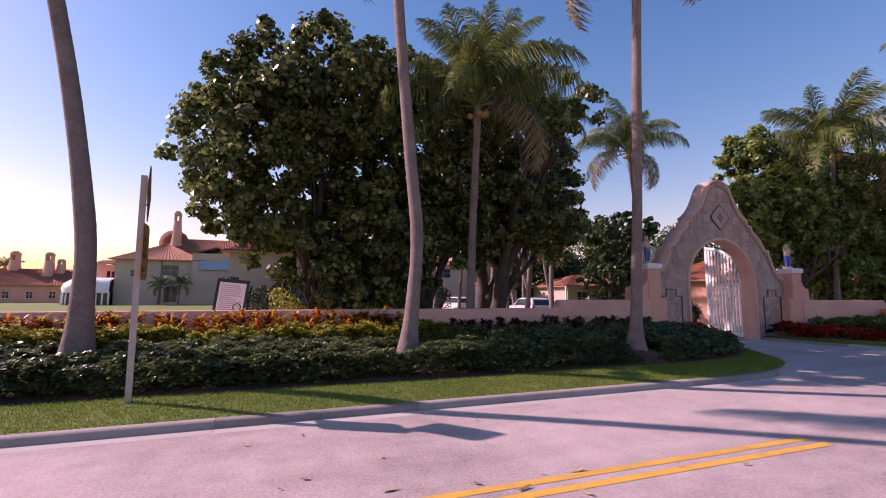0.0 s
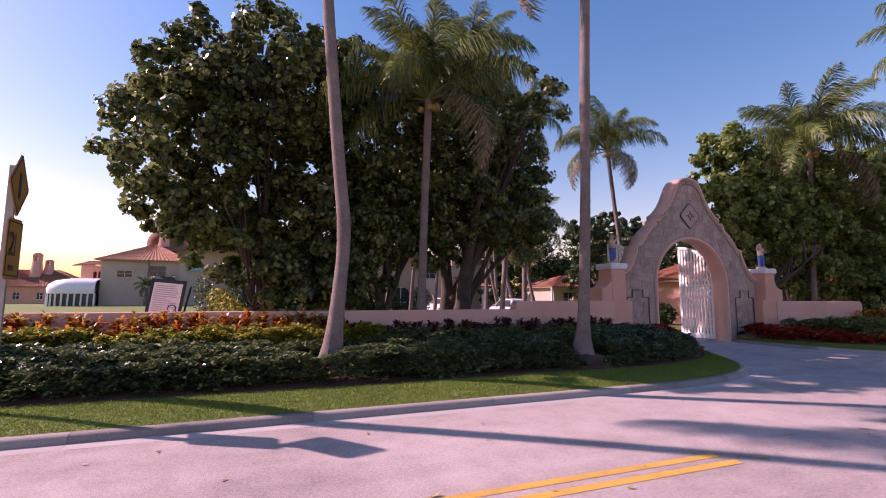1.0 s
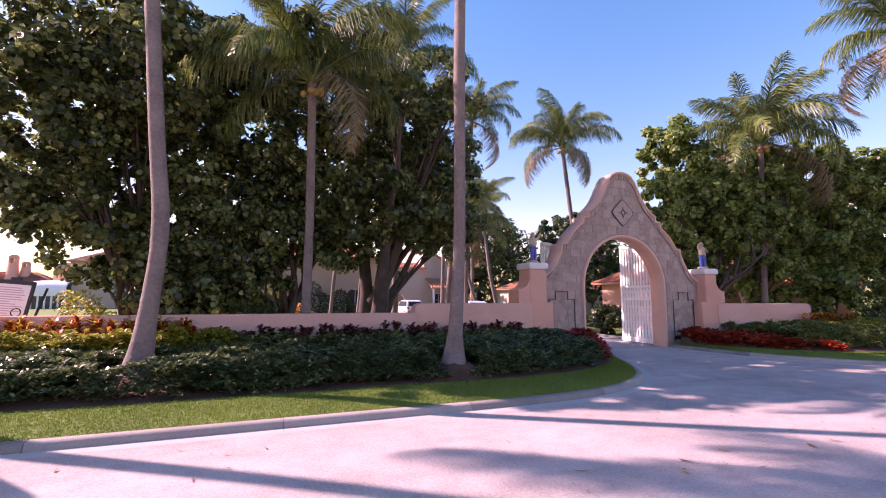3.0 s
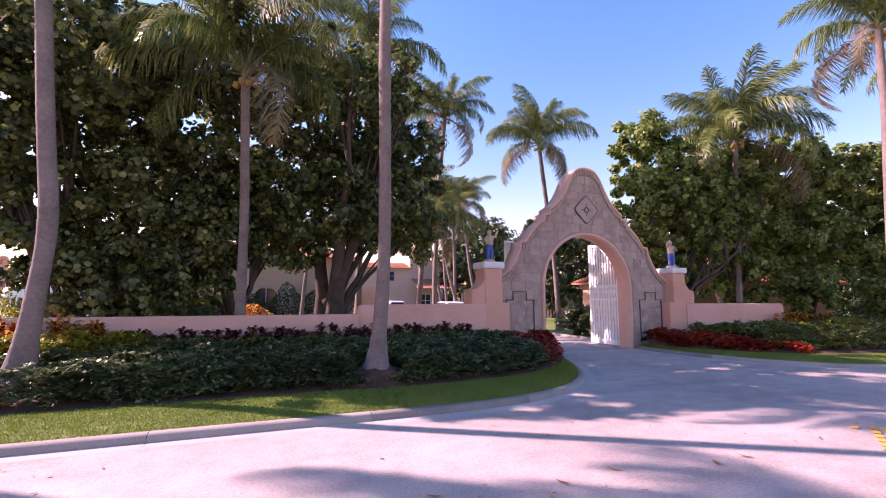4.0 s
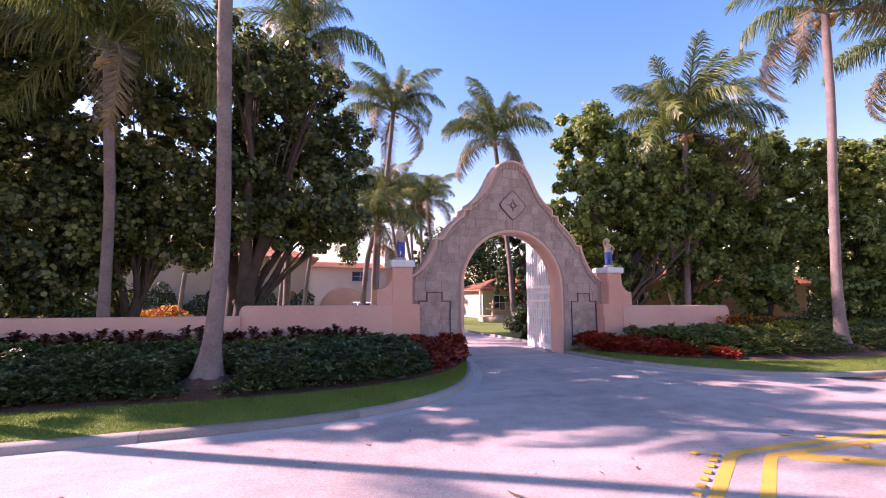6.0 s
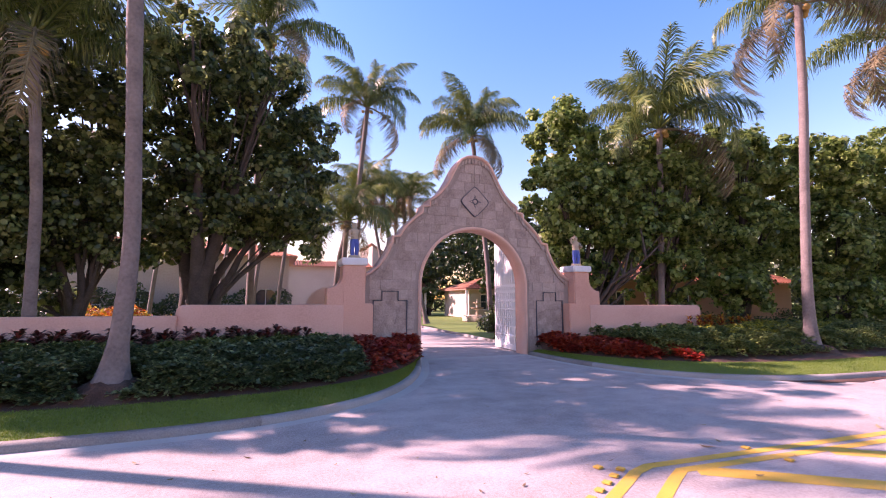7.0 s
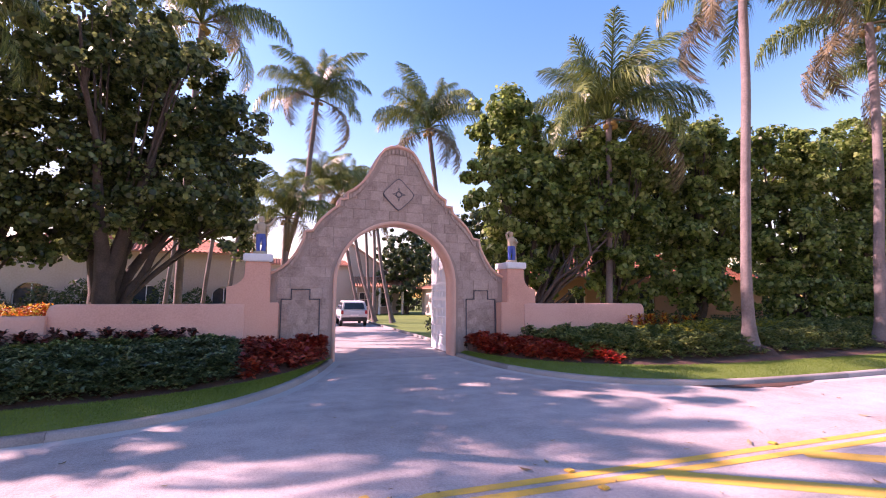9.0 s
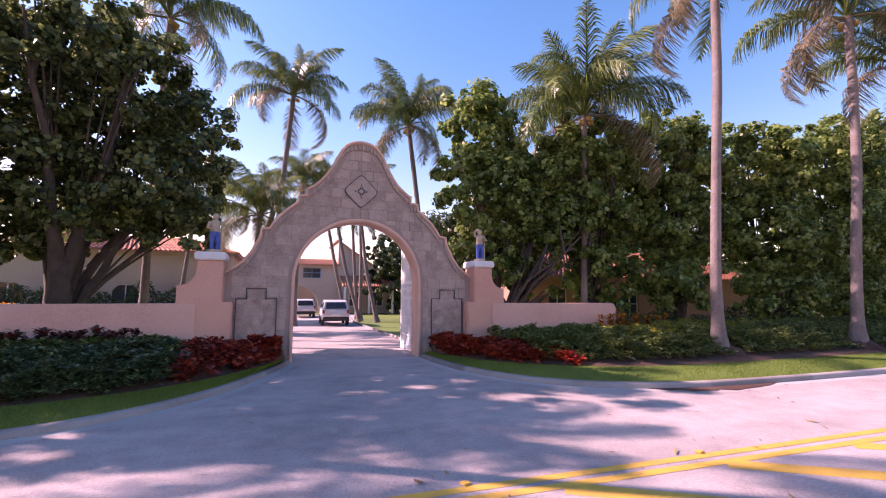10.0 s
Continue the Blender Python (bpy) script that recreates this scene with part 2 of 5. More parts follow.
def join_np(pieces):
    V, F, o = [], [], 0
    for v, f in pieces:
        V.append(v), F.append(np.asarray(f) + o)
        o += len(v)
    return np.concatenate(V), np.concatenate(F)


def bezier(p0, p1, p2, p3, n):
    t = np.linspace(0, 1, n)[:, None]
    p0, p1, p2, p3 = (np.asarray(p, dtype=float) for p in (p0, p1, p2, p3))
    return (1 - t) ** 3 * p0 + 3 * (1 - t) ** 2 * t * p1 + 3 * (1 - t) * t * t * p2 + t ** 3 * p3


def extrude_poly(pts, z0, z1):
    """A flat plate from an outline in x, y."""
    bm = bmesh.new()
    a = [bm.verts.new((x, y, z1)) for x, y in pts]
    f = bm.faces.new(a)
    if z1 > z0:
        r = bmesh.ops.extrude_face_region(bm, geom=[f])
        bmesh.ops.translate(bm, vec=(0, 0, z0 - z1), verts=[v for v in r["geom"] if isinstance(v, bmesh.types.BMVert)])
    bmesh.ops.triangulate(bm, faces=[f for f in bm.faces if len(f.verts) > 4])
    return bm


def leaves(rng, P, N, size, shape, spread=0.7):
    """Leaf polygons at points P round normals N. shape: outline in the leaf's own plane with a fold height."""
    n = len(P)
    N = N + rng.normal(0, spread, (n, 3))
    N /= np.linalg.norm(N, axis=1)[:, None] + 1e-9
    r = rng.normal(0, 1, (n, 3))
    U = np.cross(N, r)
    U /= np.linalg.norm(U, axis=1)[:, None] + 1e-9
    W = np.cross(N, U)
    S = np.asarray(shape, dtype=float)
    k = len(S)
    s = (size * rng.uniform(0.6, 1.25, n))[:, None, None]
    V = P[:, None] + s * (S[None, :, 0:1] * U[:, None] + S[None, :, 1:2] * W[:, None] + S[None, :, 2:3] * N[:, None])
    return V.reshape(-1, 3), np.arange(n * k).reshape(n, k)


ROUND = [(0.5 * math.cos(a), 0.5 * math.sin(a), 0.1 * math.cos(2 * a)) for a in [i * math.tau / 5 for i in range(5)]]
OVAL = [(-0.5, 0, 0.1), (-0.1, 0.2, 0), (0.5, 0, 0.1), (-0.1, -0.2, 0)]


# ---- setting: ground, road, kerbs, lawn, beds ----
KERB_L = np.concatenate([np.array([(-60.4 + 2.0 * i, -6.47) for i in range(26)]), bezier((-9.0, -6.46), (-5.2, -6.5), (-3.4, -5.6), (-1.95, -0.1), 22)])
KERB_R = np.concatenate([bezier((1.95, -0.1), (1.9, -3.6), (2.6, -6.6), (7.2, -6.85), 22), np.array([(9.2 + 2.0 * i, -7.18 + 0.2 * 0.6 ** i) for i in range(26)])])
BED_L = np.concatenate([np.array([(-60, -4.9), (-30, -4.9), (-20, -4.9), (-14, -5.02), (-10, -4.95)]), bezier((-9, -5.0), (-5.0, -5.1), (-3.5, -4.0), (-2.1, -0.7), 14)])
BED_R = np.concatenate([bezier((2.2, -0.6), (2.5, -3.3), (4.4, -5.1), (8, -5.35), 14), np.array([(12, -5.5), (20, -5.6), (60, -5.7)])])


def resample(path, step):
    d = np.concatenate([[0], np.cumsum(np.linalg.norm(np.diff(path, axis=0), axis=1))])
    s = np.linspace(0, d[-1], max(2, int(d[-1] / step) + 1))
    return np.stack([np.interp(s, d, path[:, 0]), np.interp(s, d, path[:, 1])], 1)


def offset(path, d):
    t = np.gradient(path, axis=0)
    t /= np.linalg.norm(t, axis=1)[:, None]
    return path + d * np.stack([-t[:, 1], t[:, 0]], 1)


bm = bmesh.new()
ring = [bm.verts.new((2400 * math.cos(a), 2400 * math.sin(a), -0.04)) for a in [i * math.tau / 48 for i in range(48)]]
bm.faces.new(ring)
tagged(part("ground", bm, M_LAWN, None), "flat green grass ground reaching the horizon", "ground", kind="structure")

bm = bmesh.new()
vs = [bm.verts.new(p) for p in ((-300, -24, 0), (300, -24, 0), (300, -6.0, 0), (-300, -6.0, 0))]
bm.faces.new(vs)
tagged(part("road", bm, M_ROAD, None), "sunlit pinkish grey worn asphalt street", "road", kind="structure")
drive_l = KERB_L[26:]
drive_r = KERB_R[:22]
pts = [(-8.6, -6.0)] + [(x, max(y, -6.0)) for x, y in drive_l if y > -6.0] + [(-2.1, 0.6), (-3.6, 6), (-3.8, 16), (-5, 36), (6, 36), (3.2, 20), (3.1, 8), (2.9, 4), (2.1, 0.6)] + [(x, y) for x, y in drive_r if y > -6.0] + [(6.0, -6.0)]
tagged(part("driveway", extrude_poly(pts, 0.0, 0.0), M_ROAD, None), "pale asphalt driveway running through the gate arch", "driveway", kind="structure")
bm = bmesh.new()
a = [bm.verts.new(p) for p in ((-2.0, -0.35, 0.006), (2.0, -0.35, 0.006), (2.0, 0.05, 0.006), (-2.0, 0.05, 0.006))]
bm.faces.new(a)
tagged(part("gate_threshold", bm, M_GUTTER, None), "pale concrete strip across the drive at the gate", "threshold", kind="structure")


def strip_profile(path, prof):
    """Sweep an open profile (offset to the left of the path, height) along it."""
    rows = [np.column_stack([offset(path, d), np.full(len(path), h)]) for d, h in prof]
    V = np.stack(rows, 1)
    n, k = V.shape[:2]
    i, j = np.meshgrid(np.arange(n - 1), np.arange(k - 1), indexing="ij")
    F = np.stack([i * k + j, (i + 1) * k + j, (i + 1) * k + j + 1, i * k + j + 1], -1).reshape(-1, 4)
    return V.reshape(-1, 3), F


def kerb(path, seg, label):
    root = tagged(new("kerb"), label, "kerb", kind="structure")
    fine = resample(path, 0.25)
    step = int(seg / 0.25)
    for s in range(0, len(fine) - 1, step):
        p = fine[s:s + step + 1]
        if len(p) < 2:
            continue
        p = p.copy()
        p[-1] += (p[-2] - p[-1]) * 0.025
        V, F = strip_profile(p, [(0.0, 0.0), (0.02, 0.085), (0.045, 0.11), (0.16, 0.12), (0.17, 0.0)])
        part("kerb_stone", np_mesh("kerb_stone", V, F, M_CONC), None, root)
        V, F = strip_profile(p, [(-0.22, 0.0015), (0.0, 0.008)])
        part("gutter_slab", np_mesh("gutter_slab", V, F, M_GUTTER), None, root)
    return root


kerb(KERB_L, 3.0, "pale concrete kerb curving into the driveway with gutter")
kerb(KERB_R, 3.0, "pale concrete kerb sweeping out of the driveway with gutter")


def sheet(name, front, back, z_front, z_back, mat, n=4, bumps=0.0, label="", cat=""):
    """Ground sheet between two lines with the same number of points."""
    rows = []
    for i in range(n + 1):
        f = i / n
        p = front * (1 - f) + back * f
        z = z_front * (1 - f) + z_back * f + bumps * math.sin(f * math.pi)
        rows.append(np.column_stack([p, np.full(len(p), z)]))
    V = np.stack(rows, 1)
    m, k = V.shape[:2]
    i, j = np.meshgrid(np.arange(m - 1), np.arange(k - 1), indexing="ij")
    F = np.stack([i * k + j, (i + 1) * k + j, (i + 1) * k + j + 1, i * k + j + 1], -1).reshape(-1, 4)
    return tagged(new(name, np_mesh(name, V.reshape(-1, 3), F, mat)), label, cat, kind="structure")


def even(path, n):
    d = np.concatenate([[0], np.cumsum(np.linalg.norm(np.diff(path, axis=0), axis=1))])
    s = np.linspace(0, d[-1], n)
    return np.stack([np.interp(s, d, path[:, 0]), np.interp(s, d, path[:, 1])], 1)


KL, BL = even(offset(KERB_L, 0.16), 160), even(BED_L, 160)
KR, BR = even(offset(KERB_R, 0.16), 160), even(BED_R, 160)
WALL_L = even(np.array([(-60, -0.8), (-8.6, -0.7), (-2.3, 0.0)]), 160)
WALL_R = even(np.array([(2.3, 0.0), (5, -0.6), (9, -1.1), (12, 0.5), (60, 0.5)]), 160)
sheet("lawn", KL, BL, 0.112, 0.2, M_LAWN, 4, 0.03, "mown green grass verge between kerb and planting", "lawn")
sheet("lawn", KR, BR, 0.112, 0.2, M_LAWN, 4, 0.03, "mown green grass verge between kerb and planting", "lawn")
sheet("planting_bed", BL, WALL_L, 0.2, 0.3, M_SOIL, 8, 0.22, "reddish brown mulch planting bed along the wall", "planting bed")
sheet("planting_bed", BR, WALL_R, 0.2, 0.3, M_SOIL, 8, 0.22, "reddish brown mulch planting bed along the wall", "planting bed")


# painted lines
def stripe(path, width, z=0.008):
    p = resample(np.asarray(path, dtype=float), 0.3)
    V, F = strip_profile(p, [(-width / 2, z), (width / 2, z)])
    return V, F


def paint(name, path, width, label):
    V, F = stripe(path, width, 0.0025 if "hatch" in name else 0.004)
    tagged(new(name, np_mesh(name, V, F, M_YELLOW)), label, "road marking", kind="structure")


paint("yellow_line", [(-300, -9.5), (-10.98, -9.5)], 0.12, "yellow centre line painted on the street")
paint("yellow_line", [(-300, -9.74), (-10.92, -9.74)], 0.12, "yellow centre line painted on the street")
paint("yellow_line", [(-5.3, -11.3), (-2.33, -9.47), (6, -9.86), (300, -9.95)], 0.13, "yellow median edge line painted on the street")
paint("yellow_line", [(-4.75, -11.45), (-1.98, -9.7), (6, -10.1), (300, -10.2)], 0.13, "yellow median edge line painted on the street")
for k in range(8):
    x = -1.8 + 2.15 * k
    paint("yellow_hatch", [(x, -9.76 - 0.05 * (x + 1.8)), (x + 2.0, -11.1 - 0.05 * (x + 1.8))], 0.28, "yellow diagonal hatch bar of the painted median")


# ---- the gate arch ----
PROFILE = [(0.0, 6.8), (0.26, 6.76), (0.45, 6.66), (0.6, 6.47), (0.72, 6.24), (0.85, 5.97), (1.02, 5.68), (1.2, 5.45), (1.42, 5.25), (1.6, 5.15), (1.6, 4.94), (1.84, 4.92),
           (1.86, 4.72), (2.1, 4.52), (2.35, 4.28), (2.52, 4.05), (2.62, 3.88), (2.84, 3.86), (2.85, 3.66), (2.96, 3.42), (3.1, 3.15), (3.3, 2.88), (3.55, 2.68), (3.8, 2.55), (3.8, 0.0)]
INNER_R, SPRING = 2.0, 2.35
PX, PZ = np.array([p[0] for p in PROFILE]), np.array([p[1] for p in PROFILE])


def x_out(z):
    return float(np.interp(-z, -PZ, PX)) if z < 6.8 else 0.0


def x_in(z):
    if z <= SPRING:
        return INNER_R
    d = INNER_R ** 2 - (z - SPRING) ** 2
    return math.sqrt(d) if d > 0 else 0.0


THICK = 0.62


def build_gate():
    root = tagged(new("gate_arch"), "pink and grey coral stone curved mission-style gate arch", "gate arch")
    arc = [(INNER_R * math.cos(a), SPRING + INNER_R * math.sin(a)) for a in [i * math.pi / 40 for i in range(41)]]
    out = [(x, z) for x, z in reversed(PROFILE)] + [(-x, z) for x, z in PROFILE[1:]]
    loop = out + [(-INNER_R, 0.0)] + list(reversed(arc)) + [(INNER_R, 0.0)]
    bm = bmesh.new()
    f = bm.faces.new([bm.verts.new((x, 0.03, z)) for x, z in loop])
    r = bmesh.ops.extrude_face_region(bm, geom=[f])
    bmesh.ops.translate(bm, vec=(0, THICK - 0.06, 0), verts=[v for v in r["geom"] if isinstance(v, bmesh.types.BMVert)])
    bmesh.ops.triangulate(bm, faces=[f for f in bm.faces if len(f.verts) > 4])
    part("core", bm, M_JOINT, root)

    # coping along the outline: a band that stands proud of the face
    def band(name, line, width, y0, y1, mat, inward, label):
        p = np.array(line)
        t = np.gradient(p, axis=0)
        t /= np.linalg.norm(t, axis=1)[:, None] + 1e-9
        nrm = np.stack([-t[:, 1], t[:, 0]], 1) * inward
        q = p + nrm * width
        V, F = [], []
        for (ax, az), (bx, bz) in zip(p, q):
            V += [(ax, y0, az), (ax, y1, az), (bx, y1, bz), (bx, y0, bz)]
        for i in range(len(p) - 1):
            for j in range(4):
                F.append((4 * i + j, 4 * i + (j + 1) % 4, 4 * i + 4 + (j + 1) % 4, 4 * i + 4 + j))
        part(name, np_mesh(name, V, F, mat), None, root, label)

    crest = [p for p in out if p[1] > 2.5]
    band("coping", crest, 0.075, -0.045, THICK + 0.03, M_PINKTRIM, -1, "pink plaster coping")
    band("arch_lining", [(INNER_R, 0.0)] + arc + [(-INNER_R, 0.0)], 0.1, -0.03, THICK + 0.01, M_PINKTRIM, 1, "pink plaster reveal")

    # small upright bricks under the coping
    rng = random.Random(4)
    tooth = bm_mesh("coping_brick", box(-0.04, -0.03, -0.16, 0.04, 0.02, 0.0, 0.008), M_STONE)
    d = np.concatenate([[0], np.cumsum(np.linalg.norm(np.diff(np.array(crest), axis=0), axis=1))])
    for s in np.arange(0.08, d[-1], 0.125):
        x = float(np.interp(s, d, [p[0] for p in crest]))
        z = float(np.interp(s, d, [p[1] for p in crest]))
        if abs(x) < 3.72:
            o = part("coping_brick", tooth, None, root)
            tx = float(np.interp(s + 0.05, d, [p[0] for p in crest]) - x)
            tz = float(np.interp(s + 0.05, d, [p[1] for p in crest]) - z)
            o.matrix_basis = Matrix.Translation((x - 0.0, 0, z - 0.06)) @ Matrix.Rotation(-0.35 * math.atan2(tz, -tx), 4, 'Y')

    # stone blocks of the face, row by row
    row_h = 0.31
    z = 0.02
    r_i = 0
    while z < 6.5:
        z1 = z + row_h
        zs = [z + 0.003, (z + z1) / 2, z1 - 0.003]
        for side in (-1, 1):
            lo = min(x_in(q) for q in zs) + 0.0
            hi = max(x_out(q) for q in zs)
            if max(x_in(q) for q in zs) <= 0.01 and side == 1:
                lo = 0.0
            x = lo - (0.2 if r_i % 2 else 0.0) - rng.random() * 0.15
            while x < hi:
                w = rng.uniform(0.32, 0.62)
                poly_l = [(max(x + 0.003, x_in(q) + 0.1 if x_in(q) > 0.01 else x + 0.003, 0.004), q) for q in zs]
                poly_r = [(min(x + w - 0.003, x_out(q) - 0.21), q) for q in zs]
                x += w
                if min(b[0] - a[0] for a, b in zip(poly_l, poly_r)) < 0.02:
                    ok = [k for k in range(3) if poly_r[k][0] - poly_l[k][0] >= 0.02]
                    if len(ok) < 2:
                        continue
                    poly_l, poly_r = [poly_l[k] for k in ok], [poly_r[k] for k in ok]
                proud = 0.022 - rng.random() * 0.008
                bmb = bmesh.new()
                pts = [(side * a, b) for a, b in poly_l] + [(side * a, b) for a, b in reversed(poly_r)]
                f = bmb.faces.new([bmb.verts.new((a, proud, b)) for a, b in pts])
                ex = bmesh.ops.extrude_face_region(bmb, geom=[f])
                cx, cz = sum(p[0] for p in pts) / len(pts), sum(p[1] for p in pts) / len(pts)
                for v in f.verts:
                    v.co.x += 0.004 * (1 if v.co.x < cx else -1)
                    v.co.z += 0.004 * (1 if v.co.z < cz else -1)
                for v in ex["geom"]:
                    if isinstance(v, bmesh.types.BMVert):
                        v.co.y = 0.035
                part("stone_block", bmb, M_STONE, root)
        z = z1
        r_i += 1

    # stepped dark tile outlines with a lighter panel of stones
    for side in (-1, 1):
        pts = [(2.38, 0.25), (2.38, 1.85), (2.67, 1.85), (2.67, 2.14), (3.19, 2.14), (3.19, 1.85), (3.46, 1.85), (3.46, 0.25)]
        bmb = bmesh.new()
        for (ax, az), (bx, bz) in zip(pts, pts[1:]):
            x0, x1 = sorted((side * ax, side * bx))
            z0, z1 = sorted((az, bz))
            add_box(bmb, x0 - 0.013, -0.03, z0 - 0.013, x1 + 0.013, 0.0, z1 + 0.013)
        part("panel_border", bmb, M_TILEBAND, root, "dark tile border")
        # irregular paving stones inside the border
        shapes = [(-0.525, 0.27, 0.525, 1.83), (-0.24, 1.835, 0.24, 2.12)]
        for bx0, bz0, bx1, bz1 in shapes:
            area = (bx1 - bx0) * (bz1 - bz0)
            seeds = [(rng.uniform(bx0, bx1), rng.uniform(bz0, bz1)) for _ in range(int(area * 24))]
            for i, (sx, sz) in enumerate(seeds):
                poly = [(bx0, bz0), (bx1, bz0), (bx1, bz1), (bx0, bz1)]
                for j, (tx, tz) in enumerate(seeds):
                    if i == j or not poly:
                        continue
                    mx, mz, nx, nz = (sx + tx) / 2, (sz + tz) / 2, tx - sx, tz - sz
                    side_of = [(px - mx) * nx + (pz - mz) * nz for px, pz in poly]
                    cut = []
                    for k in range(len(poly)):
                        (px, pz), (qx, qz), d0, d1 = poly[k], poly[(k + 1) % len(poly)], side_of[k], side_of[(k + 1) % len(poly)]
                        if d0 <= 0:
                            cut.append((px, pz))
                        if d0 * d1 < 0:
                            u = d0 / (d0 - d1)
                            cut.append((px + (qx - px) * u, pz + (qz - pz) * u))
                    poly = cut
                if len(poly) < 3:
                    continue
                gx, gz = sum(q[0] for q in poly) / len(poly), sum(q[1] for q in poly) / len(poly)
                bmb = bmesh.new()
                proud = 0.018 - rng.random() * 0.012
                f = bmb.faces.new([bmb.verts.new((side * 2.92 + gx + (px - gx) * 0.93, proud, gz + (pz - gz) * 0.93)) for px, pz in poly])
                ex = bmesh.ops.extrude_face_region(bmb, geom=[f])
                for v in ex["geom"]:
                    if isinstance(v, bmesh.types.BMVert):
                        v.co.y = 0.036
                part("panel_stone", bmb, M_STONE, root)

    # diamond medallion
    dm = [(0.0, 0.53), (0.1, 0.47), (0.47, 0.1), (0.52, 0.0), (0.47, -0.1), (0.1, -0.47), (0.0, -0.53), (-0.1, -0.47), (-0.47, -0.1), (-0.52, 0), (-0.47, 0.1), (-0.1, 0.47)]

    def ring_part(name, outer, s, y, mat, label):
        bmb = bmesh.new()
        n = len(outer)
        vs = []
        for k in (1.0, s):
            for yy in (y, 0.02):
                vs.append([bmb.verts.new((px * k, yy, 5.23 + pz * k)) for px, pz in outer])
        for i in range(n):
            j = (i + 1) % n
            for a, b in ((0, 2), (1, 0), (2, 3)):
                bmb.faces.new((vs[a][i], vs[a][j], vs[b][j], vs[b][i]))
        part(name, bmb, mat, root, label)

    ring_part("medallion_border", dm, 0.945, -0.042, M_TILEBAND, "dark tile diamond border")
    bmb = bmesh.new()
    f = bmb.faces.new([bmb.verts.new((px * 0.945, -0.034, 5.23 + pz * 0.945)) for px, pz in dm])
    bmesh.ops.triangulate(bmb, faces=[f])
    part("medallion_face", bmb, M_STONE, root)
    star = [(r * math.sin(k * math.pi / 4), r * math.cos(k * math.pi / 4)) for k, r in enumerate((0.24, 0.085) * 4)]
    ring_part("medallion_star", star, 0.8, -0.045, M_TILEBAND, "dark tile four-pointed star")
    circle = [(0.11 * math.cos(a), 0.11 * math.sin(a)) for a in [i * math.tau / 8 for i in range(8)]]
    ring_part("medallion_boss", circle, 0.7, -0.055, M_TILEBAND, "dark tile ring")
    return root


build_gate()


def gate_leaf():
    """White wooden leaf standing open at a right angle behind the jamb; x runs along the leaf from the hinge."""
    L = 1.9
    root = tagged(new("gate_door"), "white painted lattice gate leaf standing open", "gate")

    def top(x):
        d = L - x
        return SPRING - 0.05 + math.sqrt(max(0.0, INNER_R ** 2 - d * d)) - 0.05

    bm = bmesh.new()
    add_box(bm, 0, -0.04, 0.04, 0.12, 0.04, 2.4)
    add_box(bm, L - 0.12, -0.04, 0.04, L, 0.04, top(L))
    part("stile", bm, M_WHITE, root)
    for z, hgt in ((0.04, 0.2), (0.55, 0.05), (0.87, 0.05), (1.19, 0.05), (1.51, 0.05), (1.82, 0.1), (2.14, 0.1), (2.36, 0.1)):
        part("rail", box(0.12, -0.035, z, L - 0.12, 0.035, z + hgt, 0.008), M_WHITE, root)
    V, F = [], []
    n = 16
    for i in range(n + 1):
        x = L * i / n
        zt = top(x)
        for y, zz in ((-0.04, zt), (0.04, zt), (0.04, zt - 0.14), (-0.04, zt - 0.14)):
            V.append((x, y, zz))
    for i in range(n):
        for j in range(4):
            F.append((4 * i + j, 4 * i + (j + 1) % 4, 4 * i + 4 + (j + 1) % 4, 4 * i + 4 + j))
    part("top_rail", np_mesh("top_rail", V, F, M_WHITE), None, root)
    k = 10
    for i in range(k):
        x = 0.12 + (L - 0.24) * (i + 0.5) / k
        part("slat", box(x - 0.05, -0.02, 0.2, x + 0.05, 0.02, 2.4), M_WHITE, root)
        part("bar", box(x - 0.045, -0.02, 2.4, x + 0.045, 0.02, top(x) - 0.05), M_WHITE, root)
    return root


gate_leaf().matrix_basis = pose(2.03, 0.58, 0, 0, 0, 89)
gate_leaf().matrix_basis = pose(-2.06, 0.58, 0, 0, 0, 92)


# ---- walls with pillars ----
def wall_run(name, pts, z_top, thick, label, z0=0.0, round_end=None):
    """A wall along pts; round_end names the end whose top corner is rounded off (0 first, 1 last)."""
    p = resample(np.array(pts, dtype=float), 0.5 if round_end is None else 0.04)
    r = 0.03
    prof = [(0.0, z0), (0.0, z_top - r), (r, z_top), (thick - r, z_top), (thick, z_top - r), (thick, z0)]
    V, F = strip_profile(p, prof)
    n, k = len(p), len(prof)
    if round_end is not None:
        run = np.concatenate([[0], np.cumsum(np.linalg.norm(np.diff(p, axis=0), axis=1))])
        run = run[-1] - run if round_end else run
        sink = 0.18 - np.sqrt(np.maximum(0.0, 0.18 ** 2 - np.maximum(0.0, 0.18 - run) ** 2))
        W = V.reshape(n, k, 3)
        W[:, 1:-1, 2] -= sink[:, None]
        V = W.reshape(-1, 3)
    F = list(map(tuple, F))
    me = np_mesh(name, V, F, M_PINK)
    bm = bmesh.new()
    bm.from_mesh(me)
    bm.verts.ensure_lookup_table()
    bm.faces.new([bm.verts[i] for i in range(k)])
    bm.faces.new([bm.verts[(n - 1) * k + i] for i in reversed(range(k))])
    bm.to_mesh(me)
    bm.free()
    return tagged(new(name, me), label, "wall", kind="structure")


